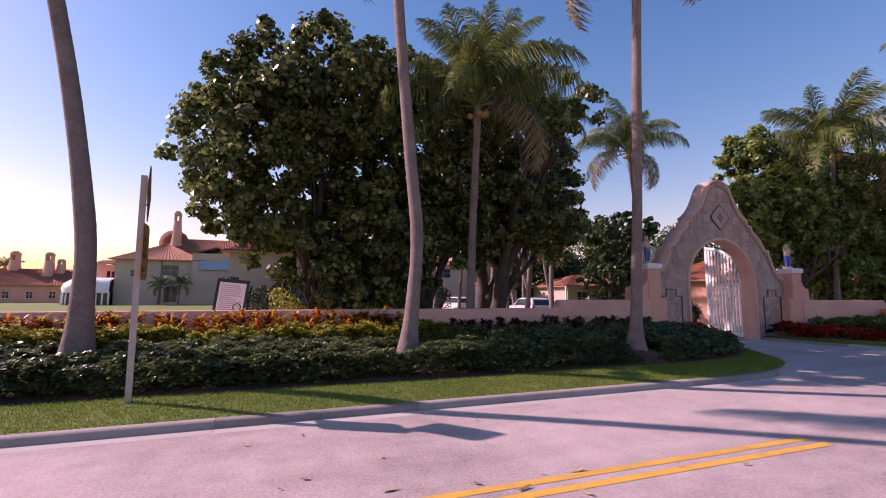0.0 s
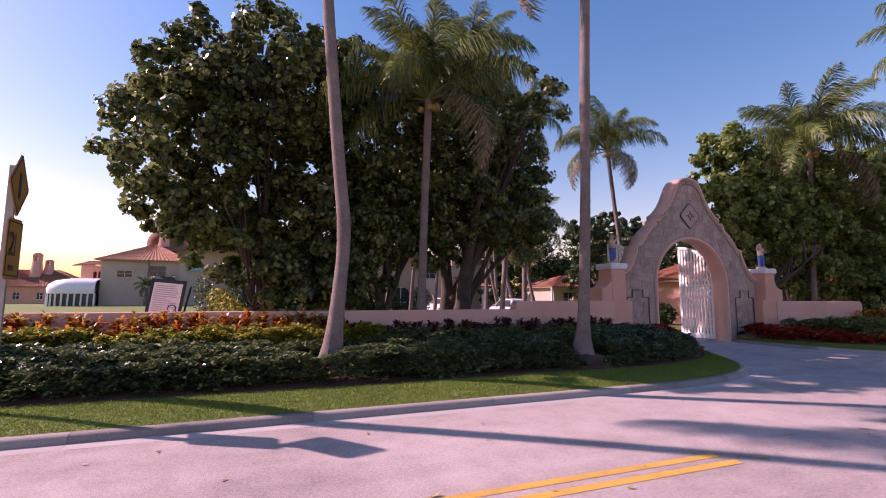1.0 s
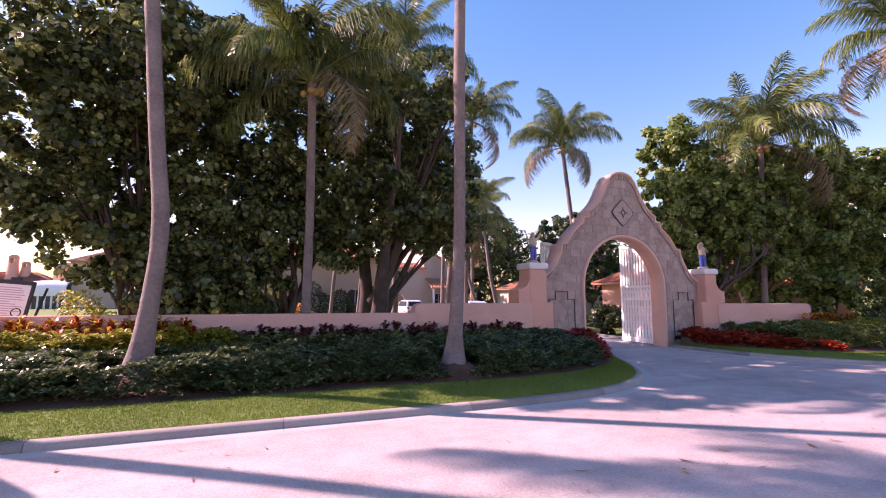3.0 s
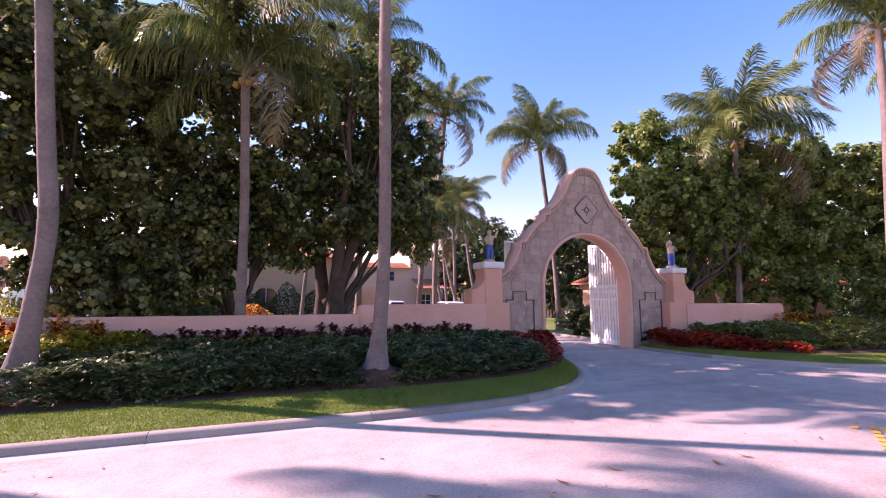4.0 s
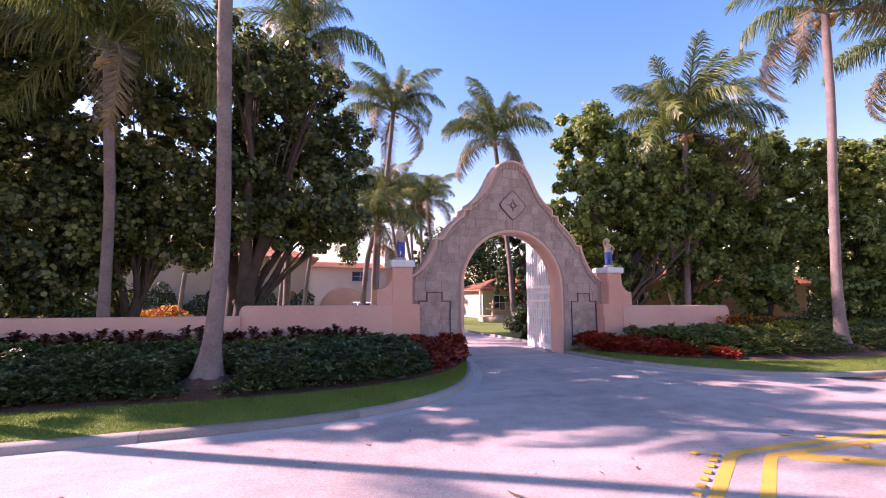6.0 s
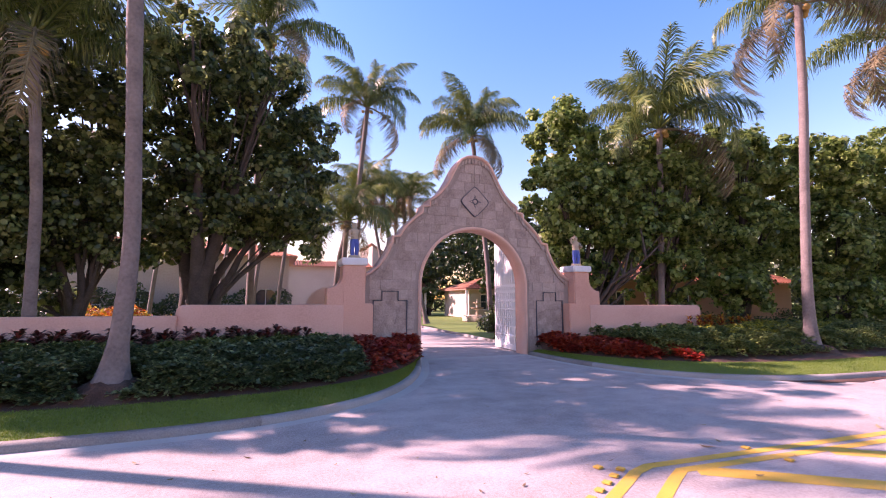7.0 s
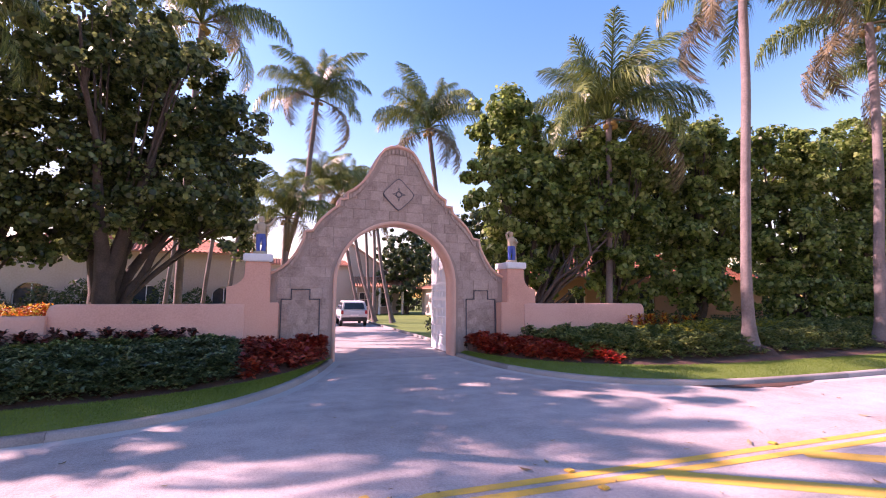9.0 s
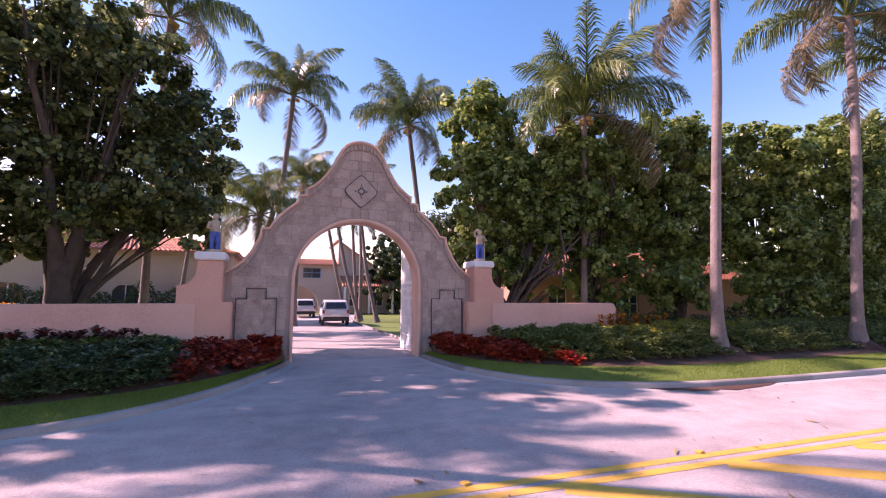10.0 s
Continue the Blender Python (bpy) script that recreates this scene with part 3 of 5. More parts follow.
WLB = bezier((-8.64, -0.63), (-7.4, -0.58), (-6, -0.42), (-4.4, -0.365), 10)
WRB = bezier((4.4, -0.37), (6, -0.68), (7.5, -1.0), (8.95, -1.13), 10)
wall_run("wall_street_low", [(-70, -0.8), (-8.6, -0.75)], 1.46, 0.3, "long low pink stucco garden wall along the planting")
wall_run("wall_gate_left", WLB, 1.73, 0.34, "pink stucco wall with rounded top beside the gate", round_end=0)
wall_run("wall_gate_right", WRB, 1.71, 0.34, "pink stucco wall with rounded top beside the gate", round_end=1)


def pillar(side):
    root = tagged(new("gate_pillar"), "pink stucco gate pillar with stepped shoulder and white cap", "pillar")
    a, b, c = (3.62, 4.44, 4.88)
    y0, y1 = -0.35, 0.4

    def bx(x0, x1, z0, z1, yy0=y0, yy1=y1, bev=0.03):
        lo, hi = sorted((side * x0, side * x1))
        return box(lo, yy0, z0, hi, yy1, z1, bev)

    part("shaft", bx(a + 0.15, b, 1.7, 2.9), M_PINK, root)
    part("base", bx(a - 0.1, c + 0.02, 0, 1.76, y0 - 0.006, y1 + 0.06), M_PINK, root)
    bm = bmesh.new()
    sweep = [(c - (c - b) * math.sin(k * math.pi / 16), 2.2 + 0.4 * (1 - math.cos(k * math.pi / 16))) for k in range(9)]
    f = bm.faces.new([bm.verts.new((side * x, y0 + 0.02, z)) for x, z in [(b - 0.05, 1.7), (c, 1.7)] + sweep + [(b - 0.05, 2.6)]])
    ex = bmesh.ops.extrude_face_region(bm, geom=[f])
    bmesh.ops.translate(bm, vec=(0, y1 - y0 - 0.04, 0), verts=[v for v in ex["geom"] if isinstance(v, bmesh.types.BMVert)])
    part("shoulder", bm, M_PINK, root)
    part("cap", bx(a + 0.1, b + 0.06, 2.9, 3.12, y0 - 0.07, y1 + 0.07, 0.03), M_CAP, root, "white painted cap")


pillar(-1)
pillar(1)


def statue(x, y, z, side):
    """Plain carved figure: one mesh, no parts."""
    rng = np.random.default_rng(7 if side < 0 else 9)
    pcs = []
    z0 = 0.0
    pcs.append(tube_np([(0, 0, 0), (0, 0, 0.03), (0, 0, 0.1), (0, 0, 0.11)], [0.2, 0.2, 0.17, 0.01], 10))
    pcs.append(tube_np([(-0.06, 0, 0.08), (-0.07, 0, 0.3), (-0.05, 0.0, 0.55)], [0.055, 0.06, 0.09], 8))
    pcs.append(tube_np([(0.07, 0.02, 0.08), (0.09, -0.02, 0.3), (0.05, 0.0, 0.55)], [0.055, 0.065, 0.09], 8))
    pcs.append(tube_np([(0, 0, 0.48), (0, 0, 0.6), (0.0, 0, 0.75), (0, 0, 0.88), (0, 0, 0.94), (0, 0, 0.95)], [0.1, 0.125, 0.12, 0.15, 0.07, 0.01], 10))
    pcs.append(tube_np([(0, 0, 0.92), (0, 0, 0.97), (0, 0, 1.04), (0, 0, 1.1), (0, 0, 1.13)], [0.045, 0.07, 0.085, 0.065, 0.01], 10))
    pcs.append(tube_np([(0.14, 0, 0.86), (0.26, -0.03, 0.92), (0.38, -0.05, 1.12)] if side < 0 else [(0.14, 0, 0.86), (0.2, -0.08, 0.72), (0.06, -0.14, 0.74)], [0.05, 0.042, 0.03], 8))
    pcs.append(tube_np([(-0.14, 0, 0.86), (-0.2, -0.05, 0.7), (-0.08, -0.12, 0.66)] if side < 0 else [(-0.14, 0, 0.86), (-0.2, -0.06, 1.02), (-0.08, -0.1, 1.12)], [0.05, 0.042, 0.03], 8))
    pcs.append(tube_np([(0.17, 0.06, 0.08), (0.16, 0.05, 0.5), (0.2, 0.02, 0.85)], [0.05, 0.035, 0.03], 7))
    V, F = join_np(pcs)
    me = np_mesh("statue", V, F, M_FIG, True)
    me.materials.append(M_FIGBLUE)
    idx = [1 if 0.14 < np.mean([V[i][2] for i in f]) < 0.56 and abs(np.mean([V[i][0] for i in f])) < 0.15 else 0 for f in F]
    me.polygons.foreach_set("material_index", idx)
    ob = tagged(new("statue", me), "small painted stone figure statue on a gate pillar", "statue")
    ob.matrix_basis = pose(x, y, z, 0, 0, 20 if side < 0 else -10)


statue(-4.08, 0.0, 3.12, -1)
statue(4.14, 0.0, 3.12, 1)


# ---- trees ----
def sea_grape(x, y, blobs, trunks, seed, count, leaf=0.2, mat=None, label="", shape=ROUND, thick=1.0):
    """Broadleaf tree: stems from the base to the clumps of a crown; blobs are (x, y, z, rx, ry, rz) of the crown's masses."""
    rng = np.random.default_rng(seed)
    root = tagged(new("sea_grape_tree"), label, "tree")
    root.location = (x, y, 0)
    B = np.array([b[:6] for b in blobs], dtype=float)
    wt = np.array([b[6] if len(b) > 6 else 1.0 for b in blobs])
    vol = B[:, 3] * B[:, 4] * B[:, 5] * wt
    pick = rng.choice(len(B), int(count / 90), p=vol / vol.sum())
    d = rng.normal(0, 1, (len(pick), 3))
    d /= np.linalg.norm(d, axis=1)[:, None]
    r = rng.uniform(0.25, 1.08, len(pick)) ** 0.6
    far = rng.random(len(pick)) < 0.1
    r = np.where(far, rng.uniform(1.0, 1.15, len(pick)), r)
    C = B[pick, :3] + d * r[:, None] * B[pick, 3:]
    cr = np.where(far, rng.uniform(0.2, 0.38, len(C)), rng.uniform(0.24, 0.5, len(C)))
    k = 90
    dd = rng.normal(0, 1, (len(C), k, 3))
    dd /= np.linalg.norm(dd, axis=2)[:, :, None]
    rad = cr[:, None, None] * rng.uniform(0.4, 1.1, (len(C), k, 1))
    P = (C[:, None] + dd * rad * np.array([1, 1, 0.8])).reshape(-1, 3)
    N = (dd + d[:, None] * 0.5 + np.array([0, 0, 0.5])).reshape(-1, 3)
    keep = P[:, 2] > 0.35
    V, F = leaves(rng, P[keep], N[keep], leaf, shape, 0.65)
    part("crown", np_mesh("crown", V, F, mat or M_LEAF), None, root)
    # stems and limbs
    pcs = []
    for i in range(trunks):
        a = rng.uniform(0, math.tau)
        base = np.array([0.5 * math.cos(a) * rng.uniform(0.2, 1), 0.5 * math.sin(a) * rng.uniform(0.2, 1), -0.05])
        b = B[rng.integers(len(B))]
        tip = b[:3] + rng.normal(0, 0.4, 3) * b[3:]
        mid = base * 0.5 + tip * 0.5 + np.array([0, 0, rng.uniform(-0.5, 0.6)]) - np.array([(tip - base)[0], (tip - base)[1], 0]) * 0.15
        line = bezier(base, base + (0, 0, tip[2] * 0.3), mid, tip, 10)
        line += np.concatenate([np.zeros((1, 3)), rng.normal(0, 0.06, (9, 3))])
        r0 = rng.uniform(0.09, 0.2) * thick
        pcs.append(tube_np(line, np.linspace(r0, 0.03, 10), 7))
        near = np.argsort(np.linalg.norm(C - tip, axis=1))[:7]
        for q in near:
            s = line[rng.integers(4, 9)]
            pcs.append(tube_np(bezier(s, s + (C[q] - s) * 0.4 + (0, 0, 0.2), s + (C[q] - s) * 0.7, C[q], 6), np.linspace(0.06, 0.012, 6), 5))
    V, F = join_np(pcs)
    part("trunk", np_mesh("trunk", V, F, M_BARK, True), None, root)
    return root


# ---- coconut palms ----
def frond_mesh(seed, length, droop, mat, width=0.74):
    """Feather frond along +x that arches and droops; leaflets hang from the rib."""
    rng = np.random.default_rng(seed)
    n = 16
    s = np.linspace(0, 1, n)
    ang = np.radians(44 - droop * s ** 1.35)
    px = np.concatenate([[0], np.cumsum(np.cos(ang[:-1]))]) * length / (n - 1)
    pz = np.concatenate([[0], np.cumsum(np.sin(ang[:-1]))]) * length / (n - 1)
    line = np.stack([px, 0.06 * np.sin(s * 3 + seed), pz], 1)
    V0, F0 = tube_np(line, np.linspace(0.045, 0.008, n), 4)
    pcs = [(V0, F0)]
    m = 92
    for i in range(m):
        f = 0.16 + 0.84 * i / (m - 1)
        p = np.array([np.interp(f, s, line[:, c]) for c in range(3)])
        a = float(np.interp(f, s, ang))
        t = np.array([math.cos(a), 0, math.sin(a)])
        up = np.array([-math.sin(a), 0, math.cos(a)])
        ll = width * length / 3.6 * (0.55 + 0.75 * math.sin(math.pi * min(1, f * 0.9 + 0.08))) * (1.0 if f < 0.9 else 0.65)
        for side in (-1, 1):
            jit = rng.normal(0, 0.16, 3)
            d = side * np.array([0, 1, 0]) * 0.68 + t * 0.8 + up * 0.1 + jit
            d /= np.linalg.norm(d)
            e = d * 0.6 + np.array([0, 0, -1.5]) + jit * 0.7
            e /= np.linalg.norm(e)
            w = 0.017
            q1, q2 = p + d * ll * 0.42, p + d * ll * 0.42 + e * ll * 0.68
            V = np.array([p - t * w, p + t * w, q1 + t * w, q1 - t * w, q2 + t * 0.003, q2 - t * 0.003])
            pcs.append((V, np.array([(0, 1, 2, 3), (3, 2, 4, 5)])))
    V, F = join_np(pcs)
    return np_mesh("frond", V, F, mat)


FRONDS = {}
for kind, mat in (("green", M_FROND), ("dry", M_FRONDDRY)):
    for droop in (75, 112, 148):
        for v in range(2):
            FRONDS[kind, droop, v] = frond_mesh(droop + v * 7, 3.6, droop, mat)


nut = bmesh.new()
bmesh.ops.create_icosphere(nut, subdivisions=1, radius=0.11)
NUT = bm_mesh("coconut", nut, M_COCO, True)


def palm(name_label, base, bends, top, seed, scale=1.0, count=20, r0=0.3, r1=0.13, dry=3, flare=True):
    """Ringed tapering trunk through its bends, and a crown of separate fronds."""
    rng = np.random.default_rng(seed)
    root = tagged(new("coconut_palm"), name_label, "palm tree")
    root.location = base
    pts = np.array([(0, 0, 0), *bends, top], dtype=float)
    d = np.concatenate([[0], np.cumsum(np.linalg.norm(np.diff(pts, axis=0), axis=1))])
    n = int(d[-1] / 0.09)
    s = np.linspace(0, d[-1], n)
    line = np.stack([np.interp(s, d, pts[:, c]) for c in range(3)], 1)
    ker = np.ones(15) / 15
    for c in range(3):
        pad = np.concatenate([2 * line[0, c] - line[7:0:-1, c], line[:, c], 2 * line[-1, c] - line[-2:-9:-1, c]])
        line[:, c] = np.convolve(pad, ker, "valid")
    rad = r1 + (r0 * 0.62 - r1) * np.exp(-s / (d[-1] * 0.45)) + (r0 * 0.6 * np.exp(-s / 0.42) if flare else 0)
    rad = rad * (1 + 0.018 * (np.arange(n) % 3 == 0)) * (1 + 0.02 * np.interp(s, np.arange(0, d[-1] + 1, 0.7), rng.normal(0, 1, len(np.arange(0, d[-1] + 1, 0.7)))))
    V, F = tube_np(line, rad, 12)
    part("trunk", np_mesh("trunk", V, F, M_PALMTRUNK, True), None, root)
    tip = Vector(line[-1])
    for i in range(count):
        f = i / count
        az = i * 137.5 + rng.uniform(-15, 15)
        pitch = (72 - 84 * f + rng.uniform(-9, 9)) if i < count - dry else rng.uniform(-40, -20)
        droop = (75, 112, 148)[min(2, int(f * 1.5 + rng.uniform(0, 1.2)))]
        kind = "dry" if i >= count - dry else "green"
        o = part("frond", FRONDS[kind, droop, int(rng.integers(2))], None, root)
        sc = scale * rng.uniform(0.85, 1.1) * (1.0 if f > 0.15 else 0.85)
        o.matrix_basis = Matrix.Translation(tip) @ pose(0, 0, 0, 0, -pitch + 20, az) @ pose(0, 0, 0, rng.uniform(-25, 25)) @ Matrix.Scale(sc, 4)
    for i in range(6):
        a = rng.uniform(0, math.tau)
        o = part("coconut", NUT, None, root)
        o.matrix_basis = Matrix.Translation(tip + Vector((0.24 * math.cos(a), 0.24 * math.sin(a), -0.2 - rng.uniform(0, 0.2)))) @ Matrix.Scale(scale, 4)
    return root


TALL = "tall coconut palm with curved grey ringed trunk in the street planting"
palm(TALL, (-21.16, -3.2, 0.47), [(0.02, 0.0, 2.3), (-0.08, 0.0, 3.0), (-0.22, 0.0, 4.0), (-0.52, 0.0, 5.7), (-0.84, 0.0, 7.2), (-1.2, -0.1, 9.0)], (-1.7, -0.3, 11.4), 1, 1.2, 22, 0.33, 0.13)
palm(TALL, (-14.88, -3.85, 0.47), [(0.13, 0, 1.4), (0.23, 0, 2.75), (0.06, 0, 4.2), (-0.12, 0, 6.1), (-0.29, 0, 8.0)], (-0.6, -0.1, 12.3), 2, 1.2, 20, 0.26, 0.12)
palm(TALL, (-8.86, -4.3, 0.47), [(0.1, 0, 1.5), (0.13, -0.03, 2.5), (0.07, -0.22, 4.4), (-0.02, -0.4, 6.5)], (-0.1, -0.8, 12.2), 3, 1.2, 22, 0.24, 0.115)
palm(TALL, (9.86, -4.3, 0.4), [(0.02, 0, 2.0), (0.3, -0.05, 5.6), (0.55, -0.1, 8.4)], (0.72, -0.1, 11.9), 4, 1.15, 20, 0.26, 0.125)
palm(TALL, (15.8, -4.7, 0.4), [(0.35, 0, 2.9), (0.9, 0, 5.9), (1.2, 0, 9.1)], (1.3, 0, 11.9), 5, 1.15, 20, 0.28, 0.135)
palm(TALL, (21.0, -4.5, 0.47), [(0.0, 0.0, 4.2)], (0.3, 0.2, 10.9), 6, 1.1, 18, 0.36, 0.15)


def mulch_mound(x, y, seed):
    rng = np.random.default_rng(seed)
    n = 20
    V, F = [], []
    for k, (r, z) in enumerate(((0.72, 0.16), (0.6, 0.3), (0.46, 0.41), (0.3, 0.5), (0.02, 0.52))):
        for i in range(n):
            a = i * math.tau / n
            s = r * (1 + 0.12 * rng.normal())
            V.append((x + s * math.cos(a), y + s * math.sin(a), z + 0.02 * rng.normal()))
    for k in range(4):
        for i in range(n):
            j = (i + 1) % n
            F.append((k * n + i, k * n + j, (k + 1) * n + j, (k + 1) * n + i))
    tagged(new("mulch_mound", np_mesh("mulch_mound", V, F, M_SOIL, True)), "reddish brown mulch mounded round a palm base", "mulch", kind="structure")


for k, (x, y) in enumerate(((-21.16, -3.2), (-14.95, -3.85), (-8.86, -4.3), (9.86, -4.3), (15.8, -4.7), (21.0, -4.5))):
    mulch_mound(x, y, 100 + k)
GARDEN = "coconut palm standing in the walled garden"
palm(GARDEN, (-11.75, -0.1, 0.2), [(0, -0.3, 4)], (-0.1, -1.0, 7.7), 7, 1.05, 24, 0.24, 0.11, 1)
palm(GARDEN, (9.2, 1.0, 0.0), [(0.05, -0.2, 5)], (0.05, -0.4, 9.4), 8, 1.25, 28, 0.22, 0.12, 2)
palm(GARDEN, (5.6, 9.8, 0.0), [(-0.25, 0, 4), (-0.75, 0, 8)], (-1.25, -0.1, 11.6), 9, 1.12, 24, 0.26, 0.12)
palm(GARDEN, (-3.5, 10.2, 0.0), [(0.3, 0, 4), (1.25, 0, 8)], (1.6, -0.2, 12.5), 10, 1.0, 22, 0.26, 0.12)
palm(GARDEN, (-3.3, 7.8, 0.0), [(0, 0, 3)], (0.1, -0.1, 5.6), 11, 0.85, 26, 0.24, 0.12)
palm(GARDEN, (-7.3, 7.0, 0.0), [(0, 0, 5)], (0.3, -0.3, 13.6), 12, 1.2, 20, 0.26, 0.12)
palm(GARDEN, (4.4, 24, 0.0), [(0, 0, 5)], (-0.2, 0, 10.2), 13, 1.1, 18, 0.26, 0.12)
palm(GARDEN, (-1.2, 17, 0.0), [(0.1, 0, 5)], (0.3, 0, 9.4), 17, 1.0, 18, 0.26, 0.12)
LEAN = "slender leaning palm on the lawn beside the drive"
palm(LEAN, (3.1, 23.0, 0.0), [(-0.9, 0, 4), (-1.7, 0, 8)], (-2.0, 0, 10.2), 14, 0.9, 16, 0.24, 0.12)
palm(LEAN, (3.9, 21.2, 0.0), [(-1.2, 0, 4), (-2.0, 0, 8)], (-2.3, 0, 10.6), 15, 0.9, 16, 0.24, 0.12)
palm(LEAN, (4.9, 19.6, 0.0), [(-0.9, 0, 4), (-1.4, 0, 8)], (-1.5, 0, 10.0), 16, 0.9, 16, 0.24, 0.12)
palm(LEAN, (4.5, 26.0, 0.0), [(-0.3, 0, 4)], (-0.6, 0, 9.0), 18, 0.9, 16, 0.24, 0.12)

SG = "large broadleaf sea grape tree with several dark stems behind the wall"
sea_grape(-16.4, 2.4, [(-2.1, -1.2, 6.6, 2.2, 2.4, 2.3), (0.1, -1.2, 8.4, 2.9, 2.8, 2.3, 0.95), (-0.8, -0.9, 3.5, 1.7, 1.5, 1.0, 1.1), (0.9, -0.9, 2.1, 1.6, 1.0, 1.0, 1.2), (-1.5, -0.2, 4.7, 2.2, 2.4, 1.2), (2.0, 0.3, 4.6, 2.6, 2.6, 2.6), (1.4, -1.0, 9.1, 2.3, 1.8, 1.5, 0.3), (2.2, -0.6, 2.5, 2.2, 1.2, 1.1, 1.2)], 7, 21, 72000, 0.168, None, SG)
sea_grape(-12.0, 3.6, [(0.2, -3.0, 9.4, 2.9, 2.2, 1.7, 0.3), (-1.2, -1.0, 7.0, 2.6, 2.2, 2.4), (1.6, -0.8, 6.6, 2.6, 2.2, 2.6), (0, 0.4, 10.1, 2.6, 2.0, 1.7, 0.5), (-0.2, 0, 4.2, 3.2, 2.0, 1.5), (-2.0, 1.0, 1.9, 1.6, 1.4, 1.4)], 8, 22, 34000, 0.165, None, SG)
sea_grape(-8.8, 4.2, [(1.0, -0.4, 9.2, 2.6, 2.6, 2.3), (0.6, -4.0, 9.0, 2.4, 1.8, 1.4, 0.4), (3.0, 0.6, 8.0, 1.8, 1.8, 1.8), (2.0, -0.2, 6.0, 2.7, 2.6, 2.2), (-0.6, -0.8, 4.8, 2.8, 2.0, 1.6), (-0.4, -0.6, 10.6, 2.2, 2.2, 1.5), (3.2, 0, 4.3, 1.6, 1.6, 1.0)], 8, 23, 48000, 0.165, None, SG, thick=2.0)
# same kind of tree as on the left, leaf colour lightened to look sunlit
SGR = "broadleaf sea grape tree behind the pink wall, sunlight painted into its leaves"
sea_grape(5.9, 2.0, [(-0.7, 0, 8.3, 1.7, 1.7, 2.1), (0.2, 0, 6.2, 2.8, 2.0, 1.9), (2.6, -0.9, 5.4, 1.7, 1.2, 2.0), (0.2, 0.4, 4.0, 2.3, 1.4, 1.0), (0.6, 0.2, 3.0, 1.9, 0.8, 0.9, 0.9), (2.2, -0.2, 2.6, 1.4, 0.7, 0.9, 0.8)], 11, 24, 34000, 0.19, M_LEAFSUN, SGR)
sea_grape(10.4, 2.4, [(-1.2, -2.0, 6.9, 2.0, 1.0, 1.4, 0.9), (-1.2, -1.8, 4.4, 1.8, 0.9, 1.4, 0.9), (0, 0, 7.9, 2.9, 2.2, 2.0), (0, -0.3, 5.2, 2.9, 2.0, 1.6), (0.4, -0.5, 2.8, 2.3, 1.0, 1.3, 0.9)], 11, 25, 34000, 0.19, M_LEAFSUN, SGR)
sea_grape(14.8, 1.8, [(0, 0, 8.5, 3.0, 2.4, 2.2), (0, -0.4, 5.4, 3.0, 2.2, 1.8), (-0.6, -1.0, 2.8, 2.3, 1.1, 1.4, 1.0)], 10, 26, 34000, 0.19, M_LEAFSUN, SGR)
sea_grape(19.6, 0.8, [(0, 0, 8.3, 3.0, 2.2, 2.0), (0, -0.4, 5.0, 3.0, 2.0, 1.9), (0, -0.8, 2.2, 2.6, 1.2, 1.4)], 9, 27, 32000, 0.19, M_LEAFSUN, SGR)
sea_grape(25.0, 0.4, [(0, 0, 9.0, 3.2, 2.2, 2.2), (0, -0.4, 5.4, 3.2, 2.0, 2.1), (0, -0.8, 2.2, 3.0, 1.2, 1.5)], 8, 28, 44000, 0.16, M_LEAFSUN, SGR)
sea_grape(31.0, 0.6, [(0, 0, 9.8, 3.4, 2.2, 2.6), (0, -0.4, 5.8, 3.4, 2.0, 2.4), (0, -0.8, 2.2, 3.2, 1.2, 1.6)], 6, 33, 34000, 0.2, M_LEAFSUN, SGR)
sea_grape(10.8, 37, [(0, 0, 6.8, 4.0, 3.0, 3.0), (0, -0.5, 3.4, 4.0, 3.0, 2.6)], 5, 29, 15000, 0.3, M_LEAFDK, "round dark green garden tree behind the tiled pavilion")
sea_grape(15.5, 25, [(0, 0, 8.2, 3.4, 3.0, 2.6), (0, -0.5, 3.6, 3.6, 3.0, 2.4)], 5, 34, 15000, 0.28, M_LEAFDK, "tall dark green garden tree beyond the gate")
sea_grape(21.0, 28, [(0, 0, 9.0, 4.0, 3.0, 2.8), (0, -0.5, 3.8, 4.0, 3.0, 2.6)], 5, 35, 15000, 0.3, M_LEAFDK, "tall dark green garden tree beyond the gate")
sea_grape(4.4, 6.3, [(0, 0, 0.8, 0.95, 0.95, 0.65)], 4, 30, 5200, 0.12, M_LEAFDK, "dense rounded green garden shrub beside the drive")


# ---- planting along the wall ----
def lerp_bed(front, back, rng, n, f0, f1, x_lo, x_hi):
    u = rng.uniform(0, len(front) - 1.001, n * 6)
    i, w = u.astype(int), (u % 1)[:, None]
    A = front[i] * (1 - w) + front[i + 1] * w
    B = back[i] * (1 - w) + back[i + 1] * w
    f = rng.uniform(f0, f1, len(u))[:, None]
    P = A * (1 - f) + B * f
    ok = (P[:, 0] > x_lo) & (P[:, 0] < x_hi)
    return P[ok], f[ok, 0]


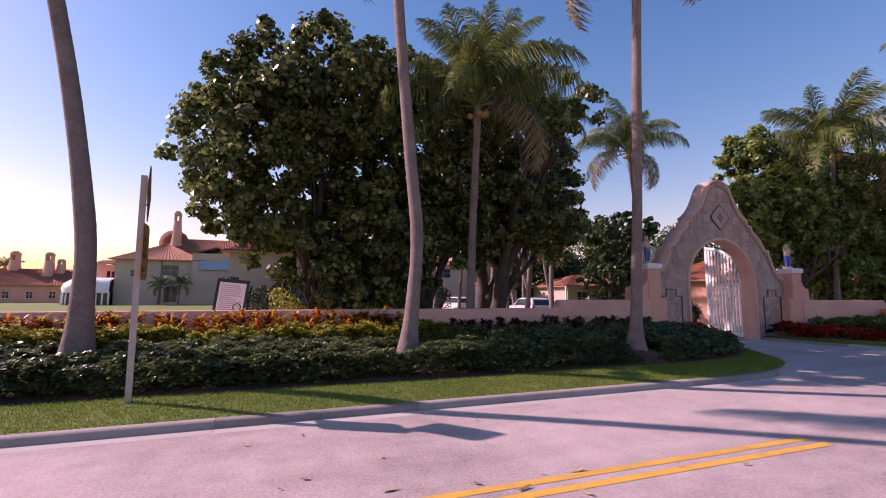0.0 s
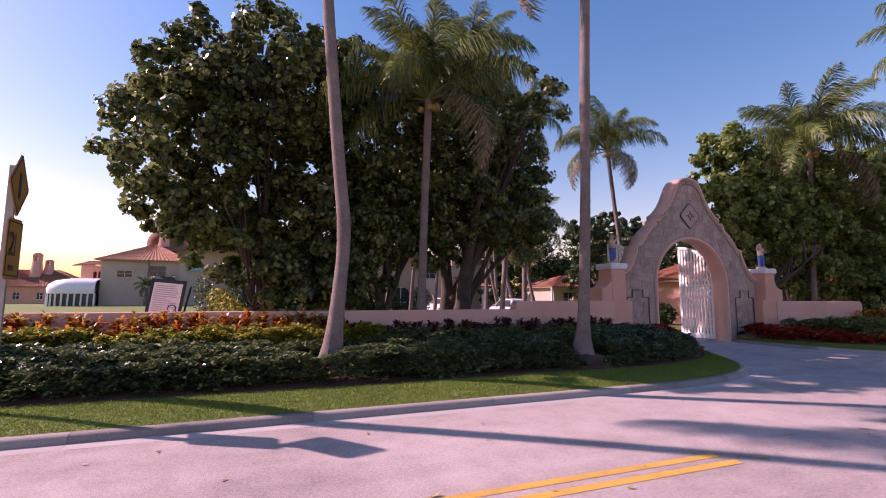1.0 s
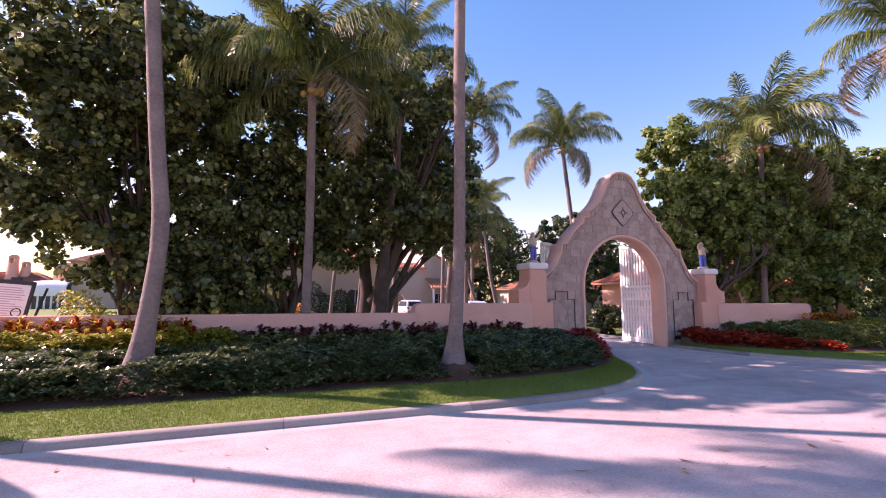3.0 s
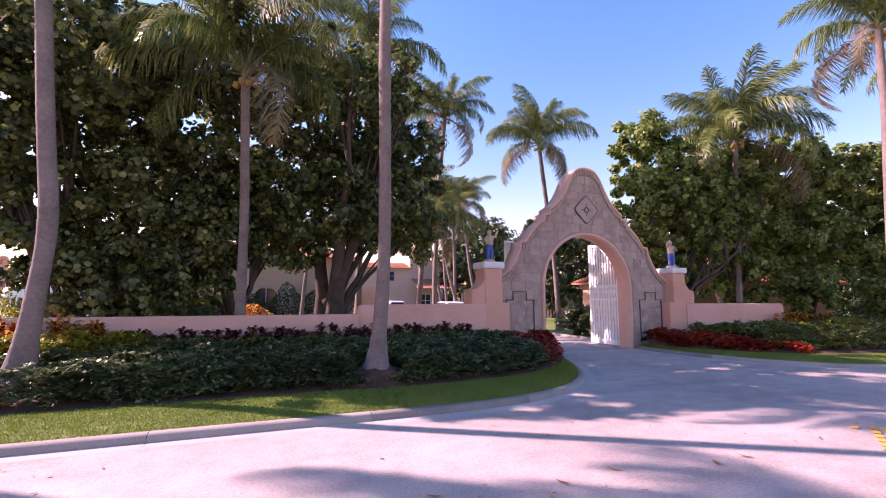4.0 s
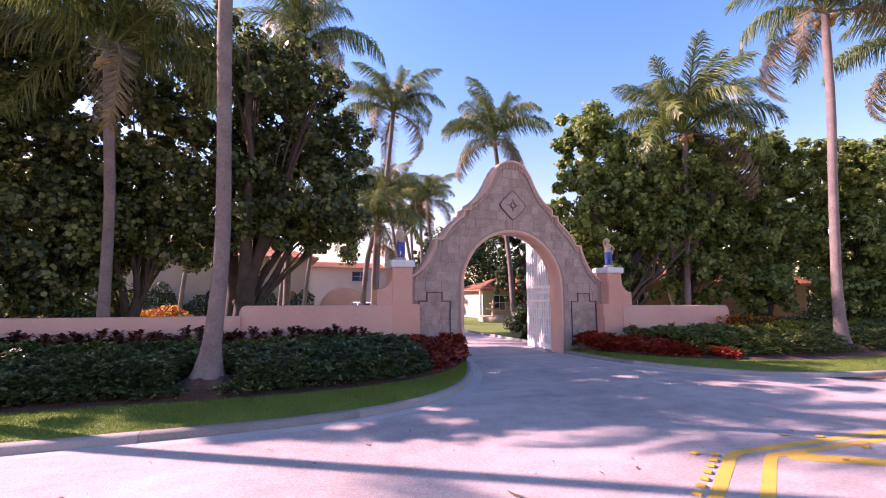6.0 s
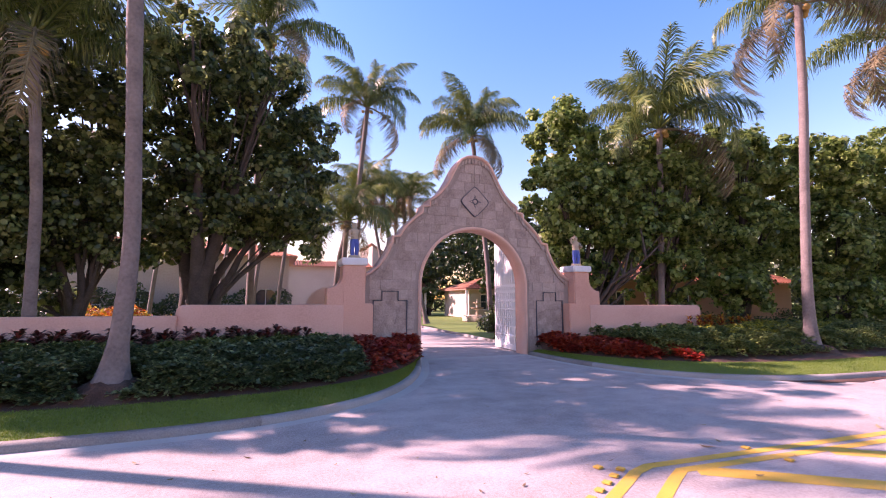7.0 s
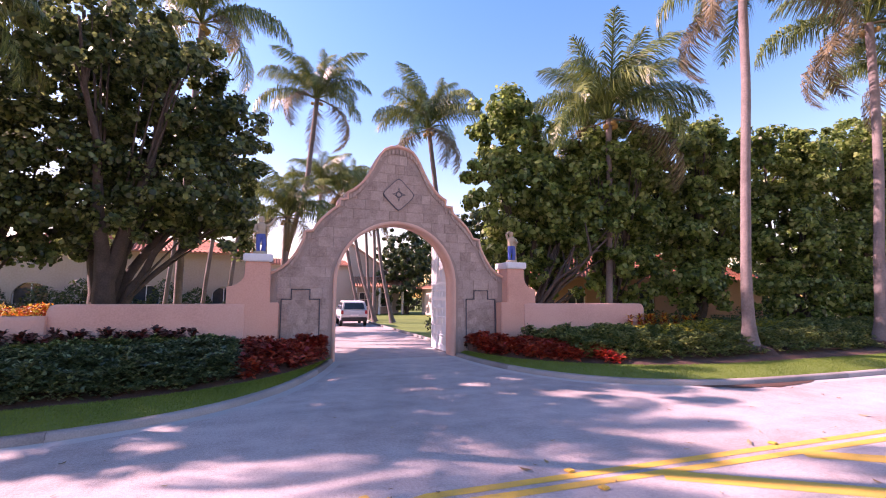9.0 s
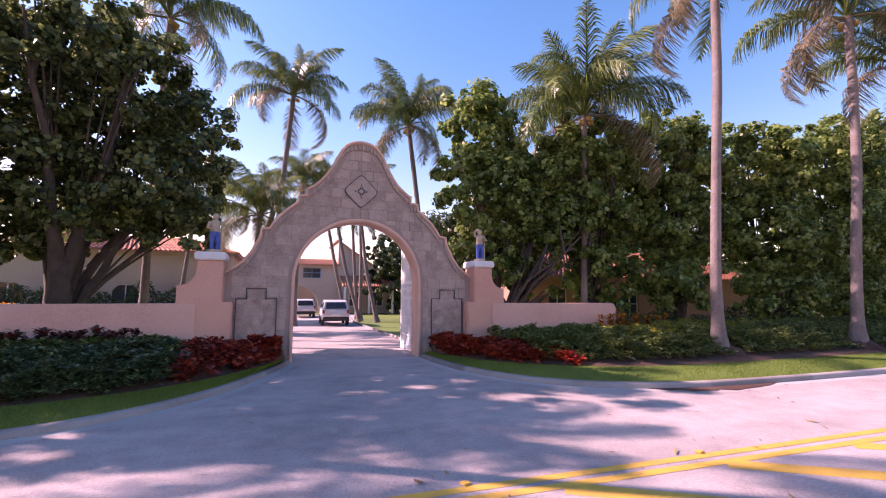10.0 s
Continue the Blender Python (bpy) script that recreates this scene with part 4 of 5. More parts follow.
def shrub_mass(name, front, back, seed, n, f0, f1, x_lo, x_hi, height, leaf, mat, label, z0=0.22, trunks=(), keep_out=0.56):
    """A bed of low bushes: every shoot tip carries a whorl of pointed leaves; bushes swell and dip against one another."""
    rng = np.random.default_rng(seed)
    C, f = lerp_bed(front, back, rng, n, f0, f1, x_lo, x_hi)
    for tx, ty in trunks:
        k = np.hypot(C[:, 0] - tx, C[:, 1] - ty) > keep_out
        C, f = C[k], f[k]
    C, f = C[:n], f[:n]
    heads = C[rng.permutation(len(C))[:max(6, len(C) // 34)]]
    lift = rng.normal(0, 0.12, len(heads))
    d2 = ((C[:, None, 0] - heads[None, :, 0]) ** 2 + (C[:, None, 1] - heads[None, :, 1]) ** 2)
    near = np.argmin(d2, 1)
    dome = 1.12 - np.clip(np.sqrt(d2[np.arange(len(C)), near]) / 0.3, 0, 1) ** 2 * 0.42 + lift[near]
    edge = np.clip((f - f0) / 0.05, 0.45, 1)
    h = height * edge * dome * rng.uniform(0.86, 1.06, len(C))
    z0 = z0 + 0.22 * np.sin(np.clip(f, 0, 1) * math.pi)
    tips = np.column_stack([C, z0 + h])
    low = rng.integers(0, len(C), len(C) // 2)
    under_tips = np.column_stack([C[low] + rng.normal(0, 0.06, (len(low), 2)), z0[low] + h[low] * rng.uniform(0.15, 0.85, len(low))])
    tips = np.concatenate([tips, under_tips])
    m, k = len(tips), 7
    az = (rng.uniform(0, math.tau, m)[:, None] + np.arange(k)[None] * 2.4 + rng.normal(0, 0.2, (m, k)))
    el = rng.uniform(-0.35, 0.75, (m, k))
    ll = leaf * rng.uniform(0.65, 1.25, (m, k))[..., None]
    D = np.stack([np.cos(az) * np.cos(el), np.sin(az) * np.cos(el), np.sin(el)], -1)
    S = np.stack([-np.sin(az), np.cos(az), rng.normal(0, 0.4, (m, k))], -1)
    U = np.cross(D, S)
    O = tips[:, None] + D * 0.01
    V = np.stack([O, O + D * ll * 0.55 + S * ll * 0.24 + U * ll * 0.06, O + D * ll - U * ll * 0.08, O + D * ll * 0.55 - S * ll * 0.24 + U * ll * 0.06], 2).reshape(-1, 3)
    return tagged(new(name, np_mesh(name, V, np.arange(len(V)).reshape(-1, 4), mat)), label, "shrubs", kind="stuff")


PALMS_AT = [(-21.16, -3.2), (-14.98, -3.85), (-8.86, -4.35), (9.86, -4.35), (15.8, -4.75)]
shrub_mass("green_shrubs", BL, WALL_L, 41, 20000, 0.03, 0.62, -27, -4.4, 0.38, 0.095, M_SHRUB, "glossy dark green low shrubs in a dense bed", trunks=PALMS_AT)
shrub_mass("yellow_green_shrubs", BL, WALL_L, 42, 7200, 0.52, 0.88, -27, -13.4, 0.6, 0.095, M_SHRUBY, "yellow-green variegated shrubs behind the dark ones", trunks=PALMS_AT)
shrub_mass("green_shrubs", BL, WALL_L, 43, 6000, 0.55, 0.92, -14.2, -5.0, 0.46, 0.1, M_SHRUBL, "light green leafy shrubs in front of the wall", trunks=PALMS_AT)
shrub_mass("red_bedding", BL, WALL_L, 44, 1300, 0.03, 0.95, -4.3, -2.3, 0.34, 0.16, M_RED, "bright red leafy bedding plants beside the gate")
shrub_mass("red_bedding", BR, WALL_R, 45, 1400, 0.03, 0.6, 2.3, 5.0, 0.25, 0.16, M_RED, "bright red leafy bedding plants beside the gate")
shrub_mass("green_shrubs", BR, WALL_R, 46, 17000, 0.09, 0.97, 4.1, 30, 0.5, 0.1, M_SHRUBL, "green leafy shrubs filling the bed under the palms", trunks=PALMS_AT)
shrub_mass("yellow_green_shrubs", BR, WALL_R, 49, 1900, 0.3, 0.8, 5.6, 15, 0.52, 0.1, M_SHRUBY, "yellow-green variegated shrubs among the green ones", trunks=PALMS_AT)
shrub_mass("orange_shrubs", BL, WALL_L, 47, 1500, 0.84, 0.97, -27, -14.4, 0.55, 0.17, M_CROTON, "dense orange and red croton foliage along the wall")
shrub_mass("dark_red_shrubs", BL, WALL_L, 48, 1000, 0.8, 0.97, -14.4, -5.2, 0.58, 0.16, M_TI, "dense dark red foliage along the wall")


def rosette(name, mat, seed, n, length, cat, label, group, wide=0.14):
    rng = np.random.default_rng(seed)
    V, F = [], []
    root = new(name)
    tagged(root, label, cat, group)
    pcs = []
    for i in range(n):
        az = i * 2.4 + rng.uniform(-0.3, 0.3)
        el = rng.uniform(0.0, 1.15)
        ll = length * rng.uniform(0.6, 1.1)
        d = np.array([math.cos(az) * math.cos(el), math.sin(az) * math.cos(el), math.sin(el)])
        s = np.array([-math.sin(az), math.cos(az), 0])
        o = np.array([0, 0, 0.25 + rng.uniform(-0.1, 0.25)]) + 0.05 * d
        w = wide * length
        p1, p2 = o + d * ll * 0.55, o + d * ll + np.array([0, 0, -0.25 * ll])
        pcs.append((np.array([o - s * 0.01, o + s * 0.01, p1 + s * w, p1 - s * w, p2 + s * 0.005, p2 - s * 0.005]), np.array([(0, 1, 2, 3), (3, 2, 4, 5)])))
    V, F = join_np(pcs)
    part("foliage", np_mesh("foliage", V, F, mat), None, root)
    V, F = tube_np([(0, 0, -0.3), (0.01, 0, 0.1), (0, 0.01, 0.4)], [0.02, 0.018, 0.01], 5)
    part("stem", np_mesh("stem", V, F, M_BARK), None, root)
    return root


def row_of(first, pts, seed):
    rng = random.Random(seed)
    for i, (x, y, z) in enumerate(pts):
        m = pose(x, y, z, rng.uniform(-8, 8), rng.uniform(-8, 8), rng.uniform(0, 360)) @ Matrix.Scale(rng.uniform(0.75, 1.2), 4)
        if i == 0:
            first.matrix_basis = m
        else:
            copy_thing(first, pose(x, y, z, rng.uniform(-8, 8), rng.uniform(-8, 8), rng.uniform(0, 360)))


rr = random.Random(12)
row_of(rosette("croton", M_CROTON, 51, 70, 0.3, "shrub", "orange and yellow leafed croton plant before the wall", "crotons along the wall"),
       [(-27 + 0.2 * i + rr.uniform(-0.12, 0.12), -1.3 + rr.uniform(-0.35, 0.2), 0.8 + rr.uniform(0, 0.2)) for i in range(64)] + [(-26.5 + 0.42 * i, -1.75 + rr.uniform(-0.2, 0.2), 0.68 + rr.uniform(0, 0.1)) for i in range(30)], 1)
row_of(rosette("ti_plant", M_TI, 52, 60, 0.3, "shrub", "dark red leafed ti plant before the wall", "ti plants along the wall", 0.19),
       [(-14.3 + 0.24 * i + rr.uniform(-0.12, 0.12), -1.35 + rr.uniform(-0.35, 0.2), 0.55 + rr.uniform(0, 0.22)) for i in range(38)] + [(-14.0 + 0.42 * i, -1.75 + rr.uniform(-0.2, 0.2), 0.55 + rr.uniform(0, 0.15)) for i in range(20)], 2)
row_of(rosette("croton", M_CROTON, 53, 50, 0.22, "shrub", "low orange croton plant behind the green shrubs", "crotons by the end of the wall"),
       [(8.1 + 0.14 * i, -1.6 + rr.uniform(-0.4, 0.3), 0.68 + rr.uniform(0, 0.12)) for i in range(17)], 3)


# lawn blades on the verge
def lawn_blades(front, back, seed, n, x_lo, x_hi):
    rng = np.random.default_rng(seed)
    C, f = lerp_bed(front, back, rng, n, 0.0, 1.02, x_lo, x_hi)
    C, f = C[:n], f[:n]
    z = 0.112 + 0.088 * f + 0.03 * np.sin(np.clip(f, 0, 1) * math.pi)
    a = rng.uniform(0, math.tau, len(C))
    h = rng.uniform(0.02, 0.045, len(C))
    w = 0.006
    o = np.column_stack([C, z - 0.005])
    s = np.column_stack([np.cos(a) * w, np.sin(a) * w, np.zeros(len(C))])
    t = o + np.column_stack([rng.normal(0, 0.012, (len(C), 2)), h])
    V = np.stack([o - s, o + s, t], 1).reshape(-1, 3)
    return tagged(new("grass_blades", np_mesh("grass_blades", V, np.arange(len(V)).reshape(-1, 3), M_BLADE)), "short mown green grass blades of the verge", "grass", kind="stuff")


lawn_blades(KL, BL, 61, 110000, -26, -2)
lawn_blades(KR, BR, 62, 60000, 2, 22)


# ---- street sign ----
def street_sign():
    root = tagged(new("street_sign"), "grey steel post with yellow diamond and plaque signs seen aslant", "street sign")
    root.matrix_basis = pose(-19.75, -5.25, -0.15, 0, 0, 11)
    bm = bmesh.new()
    add_box(bm, -0.045, -0.045, -0.2, 0.045, -0.035, 3.95)
    add_box(bm, -0.045, 0.035, -0.2, 0.045, 0.045, 3.95)
    add_box(bm, -0.045, -0.035, -0.2, -0.035, 0.035, 3.95)
    add_box(bm, 0.03, -0.03, -0.2, 0.044, 0.03, 3.95)
    part("post", bm, M_POLE, root)
    for zc, hw, hh, turn, nm in ((3.66, 0.35, 0.35, 45, "diamond_plate"), (2.7, 0.25, 0.45, 0, "plaque_plate")):
        bm = bmesh.new()
        add_box(bm, -0.006, -hw, -hh, 0.006, hw, hh)
        es = [e for e in bm.edges if abs(e.verts[0].co.x - e.verts[1].co.x) > 0.005]
        bmesh.ops.bevel(bm, geom=es, offset=0.04, segments=3, affect='EDGES')
        bmesh.ops.transform(bm, matrix=pose(0.075, 0, zc, turn, 0, 0 if turn else -6), verts=bm.verts)
        pl = part(nm, bm, M_SIGNY, root, "yellow sign plate")
        bm = bmesh.new()
        for s in (-1, 1):
            add_box(bm, 0.0, -hw * 0.9, s * hh * 0.88 - 0.008, 0.004, hw * 0.9, s * hh * 0.88 + 0.008)
            add_box(bm, 0.0, s * hw * 0.88 - 0.008, -hh * 0.9, 0.004, s * hw * 0.88 + 0.008, hh * 0.9)
        bmesh.ops.transform(bm, matrix=pose(0.083, 0, zc, turn, 0, 0 if turn else -6), verts=bm.verts)
        part("border", bm, M_BLACK, pl, "black border")
        bm = bmesh.new()
        for s in (-0.6, 0.6):
            bmesh.ops.create_cone(bm, cap_ends=True, segments=8, radius1=0.018, radius2=0.014, depth=0.06, matrix=pose(0.06, 0, zc + s * hh * 0.9, 0, 90))
        part("bolt", bm, M_POLE, pl)
    cu = bpy.data.curves.new("digit", 'FONT')
    cu.body, cu.size, cu.extrude, cu.align_x = "2", 0.5, 0.003, 'CENTER'
    dg = new("digit", cu)
    dg.parent = root
    dg.matrix_basis = pose(0.086, -0.1, 2.6, 90, 0, 90)
    cu.materials.append(M_BLACK)
    part("digit_bar", box(0.082, 0.03, 2.6, 0.088, 0.16, 2.94), M_BLACK, root)
    part("legend_bar", box(0.082, -0.14, 2.38, 0.088, 0.12, 2.46), M_BLACK, root)
    part("arrow", box(0.082, -0.05, 3.45, 0.088, 0.05, 3.85), M_BLACK, root, "dark symbol")


street_sign()


# ---- notice board behind the wall ----
def notice_board():
    root = tagged(new("notice_board"), "black framed notice board with white printed sheet behind the wall", "notice board")
    root.matrix_basis = pose(-19.15, 0.9, 0.03, -8, 5, -6)
    bm = bmesh.new()
    for x0, x1, z0, z1 in ((-0.45, -0.39, 0, 2.3), (0.39, 0.45, 0, 2.3), (-0.45, 0.45, 2.24, 2.32), (-0.45, 0.45, 0.9, 0.96)):
        add_box(bm, x0, -0.03, z0, x1, 0.03, z1, 0.006)
    part("frame", bm, M_BLACK, root)
    part("back_panel", box(-0.4, -0.005, 0.92, 0.4, 0.02, 2.26), M_BLACK, root)
    sh = part("printed_sheet", box(-0.37, -0.014, 0.98, 0.37, -0.006, 2.22), M_PAPER, root, "white printed sheet")
    rng = random.Random(5)
    z = 2.14
    while z > 1.3:
        w = rng.uniform(0.3, 0.62)
        part("text_bar", box(-0.31, -0.018, z - 0.022, -0.31 + w, -0.013, z), M_INK, sh)
        z -= 0.06
    bm = bmesh.new()
    for i in range(16):
        a0, a1 = i * math.tau / 16, (i + 1) * math.tau / 16
        q = [bm.verts.new((0.2 + r * math.cos(a), -0.018, 1.5 + r * math.sin(a))) for r, a in ((0.09, a0), (0.09, a1), (0.12, a1), (0.12, a0))]
        bm.faces.new(q)
    part("round_mark", bm, M_BLACK, sh)
    for s in (-1, 1):
        part("rear_leg", box(s * 0.42 - 0.025, 0.0, 0, s * 0.42 + 0.025, 0.04, 2.3, 0.004, pose(0, 0.02, 0.02, -14)), M_BLACK, root)
    part("clip_handle", box(-0.12, -0.03, 2.32, 0.12, 0.03, 2.4, 0.012), M_BLACK, root)


notice_board()


# ---- buildings ----
def tile_roof(parent, a, b, c, d, pitch=0.28, name="roof", mat=None):
    """Slope of barrel tiles: a-b is the eave, d-c the ridge; each course column is a raised half-round."""
    a, b, c, d = (np.array(p, dtype=float) for p in (a, b, c, d))
    n = max(2, int(np.linalg.norm(b - a) / pitch))
    nrm = np.cross(b - a, d - a)
    nrm /= np.linalg.norm(nrm)
    if nrm[2] < 0:
        nrm = -nrm
    V, F = [], []
    prof = [(0.0, 0.0), (0.18, 0.055), (0.35, 0.075), (0.52, 0.055), (0.7, 0.0), (1.0, 0.0)]
    rows = 5
    for i in range(n):
        for j in range(rows):
            o = len(V)
            for v0, up in ((j / rows, 0.0), ((j + 1) / rows, -0.03)):
                for u, h in prof:
                    f = (i + u) / n
                    V.append(tuple(a * (1 - f) * (1 - v0) + b * f * (1 - v0) + c * f * v0 + d * (1 - f) * v0 + nrm * (h + 0.03 + up)))
            for k in range(5):
                F.append((o + k, o + k + 1, o + 7 + k, o + 6 + k))
    m = np_mesh(name, V, F, mat or M_ROOF)
    r = part(name, m, None, parent)
    bm = bmesh.new()
    q = [bm.verts.new(p) for p in (a, b, c, d)]
    f = bm.faces.new(q)
    ex = bmesh.ops.extrude_face_region(bm, geom=[f])
    bmesh.ops.translate(bm, vec=-nrm * 0.12, verts=[v for v in ex["geom"] if isinstance(v, bmesh.types.BMVert)])
    part("roof_deck", bm, M_SALMON, r)
    return r


def hip_roof(parent, x0, y0, x1, y1, ze, zr, over=0.5, pitch=0.28):
    x0, y0, x1, y1 = x0 - over, y0 - over, x1 + over, y1 + over
    h = min(x1 - x0, y1 - y0) / 2
    if x1 - x0 >= y1 - y0:
        r0, r1 = (x0 + h, (y0 + y1) / 2, zr), (x1 - h, (y0 + y1) / 2, zr)
        tile_roof(parent, (x0, y0, ze), (x1, y0, ze), r1, r0, pitch)
        tile_roof(parent, (x1, y1, ze), (x0, y1, ze), r0, r1, pitch)
        tile_roof(parent, (x0, y1, ze), (x0, y0, ze), r0, r0, pitch)
        tile_roof(parent, (x1, y0, ze), (x1, y1, ze), r1, r1, pitch)
    else:
        r0, r1 = ((x0 + x1) / 2, y0 + h, zr), ((x0 + x1) / 2, y1 - h, zr)
        tile_roof(parent, (x0, y0, ze), (x1, y0, ze), r0, r0, pitch)
        tile_roof(parent, (x0, y1, ze), (x0, y0, ze), r0, r1, pitch)
        tile_roof(parent, (x1, y0, ze), (x1, y1, ze), r1, r0, pitch)


def wall_block(parent, x0, y0, x1, y1, z1, mat, holes=(), name="wall"):
    """Four walls 0.3 thick; holes in the front: (cx, z0, width, height, arched)."""
    t = 0.3
    bm = bmesh.new()
    xs = sorted({x0, x1, *[c - w / 2 for c, _, w, _, _ in holes], *[c + w / 2 for c, _, w, _, _ in holes]})
    for xa, xb in zip(xs, xs[1:]):
        mid = (xa + xb) / 2
        spans = sorted((z, z + h) for c, z, w, h, _ in holes if c - w / 2 < mid < c + w / 2)
        z = 0.0
        for za, zb in spans:
            if za > z:
                add_box(bm, xa, y0, z, xb, y0 + t, za)
            z = zb
        add_box(bm, xa, y0, z, xb, y0 + t, z1)
    for c, z0, w, h, arched in holes:
        if arched:
            r = w / 2
            zc = z0 + h - r
            for s in (-1, 1):
                pts = [(c + s * r, z0 + h)] + [(c + s * r * math.cos(k * math.pi / 12), zc + r * math.sin(k * math.pi / 12)) for k in range(7)]
                f = bm.faces.new([bm.verts.new((x, y0, z)) for x, z in pts])
                ex = bmesh.ops.extrude_face_region(bm, geom=[f])
                bmesh.ops.translate(bm, vec=(0, t, 0), verts=[v for v in ex["geom"] if isinstance(v, bmesh.types.BMVert)])
    add_box(bm, x0, y1 - t, 0, x1, y1, z1)
    add_box(bm, x0, y0 + t, 0, x0 + t, y1 - t, z1)
    add_box(bm, x1 - t, y0 + t, 0, x1, y1 - t, z1)
    return part(name, bm, mat, parent)


def window(parent, cx, y, z0, w, h, frame_mat=None, arched=False, shutters=False):
    fm = frame_mat or M_WHITE
    bm = bmesh.new()
    f = 0.07
    for a, b, c, d in ((cx - w / 2, z0, cx - w / 2 + f, z0 + h), (cx + w / 2 - f, z0, cx + w / 2, z0 + h), (cx - w / 2, z0, cx + w / 2, z0 + f), (cx - w / 2, z0 + h - f, cx + w / 2, z0 + h), (cx - 0.03, z0, cx + 0.03, z0 + h), (cx - w / 2, z0 + h * 0.5, cx + w / 2, z0 + h * 0.5 + 0.05)):
        add_box(bm, a, y + 0.1, b, c, y + 0.17, d)
    win = part("window", bm, fm, parent)
    part("pane", box(cx - w / 2 + f, y + 0.13, z0 + f, cx + w / 2 - f, y + 0.145, z0 + h - f), M_GLASS, win, "dark glass pane")
    part("sill", box(cx - w / 2 - 0.08, y - 0.08, z0 - 0.1, cx + w / 2 + 0.08, y + 0.1, z0 - 0.002), M_CREAM, win)
    return win


def chimney(x, y, z0, h, w, label, arched=True):
    root = tagged(new("chimney"), label, "chimney")
    root.location = (x, y, 0)
    n = 6
    V, F = [], []
    for i in range(n + 1):
        f = i / n
        r = w * (1.35 - 0.62 * f ** 0.6) * 0.5
        for sx, sy in ((-1, -1), (1, -1), (1, 1), (-1, 1)):
            V.append((sx * r, sy * r, z0 + h * 0.72 * f))
    for i in range(n):
        for j in range(4):
            F.append((4 * i + j, 4 * i + (j + 1) % 4, 4 * i + 4 + (j + 1) % 4, 4 * i + 4 + j))
    part("shaft", np_mesh("shaft", V, F, M_PINK), None, root)
    r = w * 0.37
    zt = z0 + h * 0.72
    bm = bmesh.new()
    add_box(bm, -r, -r, zt, -r * 0.45, r, zt + h * 0.18)
    add_box(bm, r * 0.45, -r, zt, r, r, zt + h * 0.18)
    add_box(bm, -r * 1.05, -r, zt + h * 0.16, r * 1.05, r, zt + h * 0.24, 0.06)
    add_box(bm, -r * 0.7, -r * 0.8, zt + h * 0.24, r * 0.7, r * 0.8, zt + h * 0.28, 0.05)
    part("hood", bm, M_PINK, root)
    return root


def mansion():
    root = tagged(new("mansion"), "large cream stucco mansion with red barrel tile roofs", "house")
    root.location = (0, 0, 0)
    y = 79.0
    wins = [(-36.5, 5.2, 2.6, 1.9, False), (-22.0, 4.6, 1.8, 1.9, False), (-36.3, 0.4, 2.2, 3.0, True), (-27.5, 0.4, 2.6, 3.2, True), (-22, 0.4, 1.6, 3.0, True), (-41.5, 4.9, 2.4, 1.3, False)]
    wall_block(root, -45, y, -17, y + 13, 8.0, M_CREAM, wins)
    for c, z0, w, h, ar in wins:
        window(root, c, y, z0, w, h, M_BLUE if c in (-36.5, -36.3) else M_WHITE, ar)
    hip_roof(root, -45, y, -32, y + 13, 8.0, 11.6, 0.9, 0.62)
    hip_roof(root, -25.5, y, -17, y + 13, 8.0, 11.4, 0.9, 0.62)
    hip_roof(root, -40, y + 5, -20, y + 14, 10.4, 13.0, 0.2, 0.62)
    wall_block(root, -33, y - 0.8, -25.2, y + 6, 9.4, M_CREAM, (), "bay_wall")
    part("bay_awning", box(-31.8, y - 1.3, 6.3, -26.2, y - 0.75, 7.9, 0.05), M_BLUE, root, "dusty blue shade")
    tile_roof(root, (-33.4, y - 1.2, 9.3), (-29, y - 1.2, 10.6), (-29, y + 6, 10.6), (-33.4, y + 6, 9.3))
    tile_roof(root, (-29, y - 1.2, 10.6), (-24.8, y - 1.2, 9.3), (-24.8, y + 6, 9.3), (-29, y + 6, 10.6))
    for x in (-37.9, -24.2):
        part("downpipe", box(x - 0.08, y - 0.14, 0, x + 0.08, y - 0.01, 7.9), M_SIGNBACK, root)
    wall_block(root, -49.5, y + 5, -45, y + 12, 7.2, M_PINK, [(-47.4 + 0.75 * k, 4.9, 0.5, 1.2, True) for k in range(3)], "side_wall")
    tile_roof(root, (-50.6, y + 4.2, 7.1), (-44.2, y + 4.2, 7.6), (-44.2, y + 12, 8.7), (-50.6, y + 12, 8.4))
    # domed turret
    prof = [(2.6, 10.5), (2.6, 12.3), (2.45, 13.0), (2.0, 13.8), (1.2, 14.4), (0.05, 14.7)]
    V, F = tube_np([(-38.0, y + 9, z) for _, z in prof], [r for r, _ in prof], 20)
    part("turret_dome", np_mesh("turret_dome", V, F, M_ROOF, True), None, root, "terracotta dome")


mansion()
chimney(-37.2, 86, 11.2, 7.0, 1.5, "pink stucco chimney with arched hood on the mansion roof")
chimney(-73.5, 112, 4.5, 6.8, 1.9, "tapered pink stucco chimney with arched hood above low roofs")
chimney(-66.5, 110, 4.5, 6.6, 1.8, "tapered pink stucco chimney with arched hood above low roofs")
chimney(-64.7, 111, 5.5, 4.2, 1.6, "square pink stucco chimney stack above low roofs")


def low_house(x0, y0, x1, y1, ze, zr, mat, label, holes=()):
    root = tagged(new("tiled_house"), label, "house")
    wall_block(root, x0, y0, x1, y1, ze, mat, holes)
    for c, z0, w, h, ar in holes:
        window(root, c, y0, z0, w, h)
    hip_roof(root, x0, y0, x1, y1, ze, zr, 0.55)
    return root


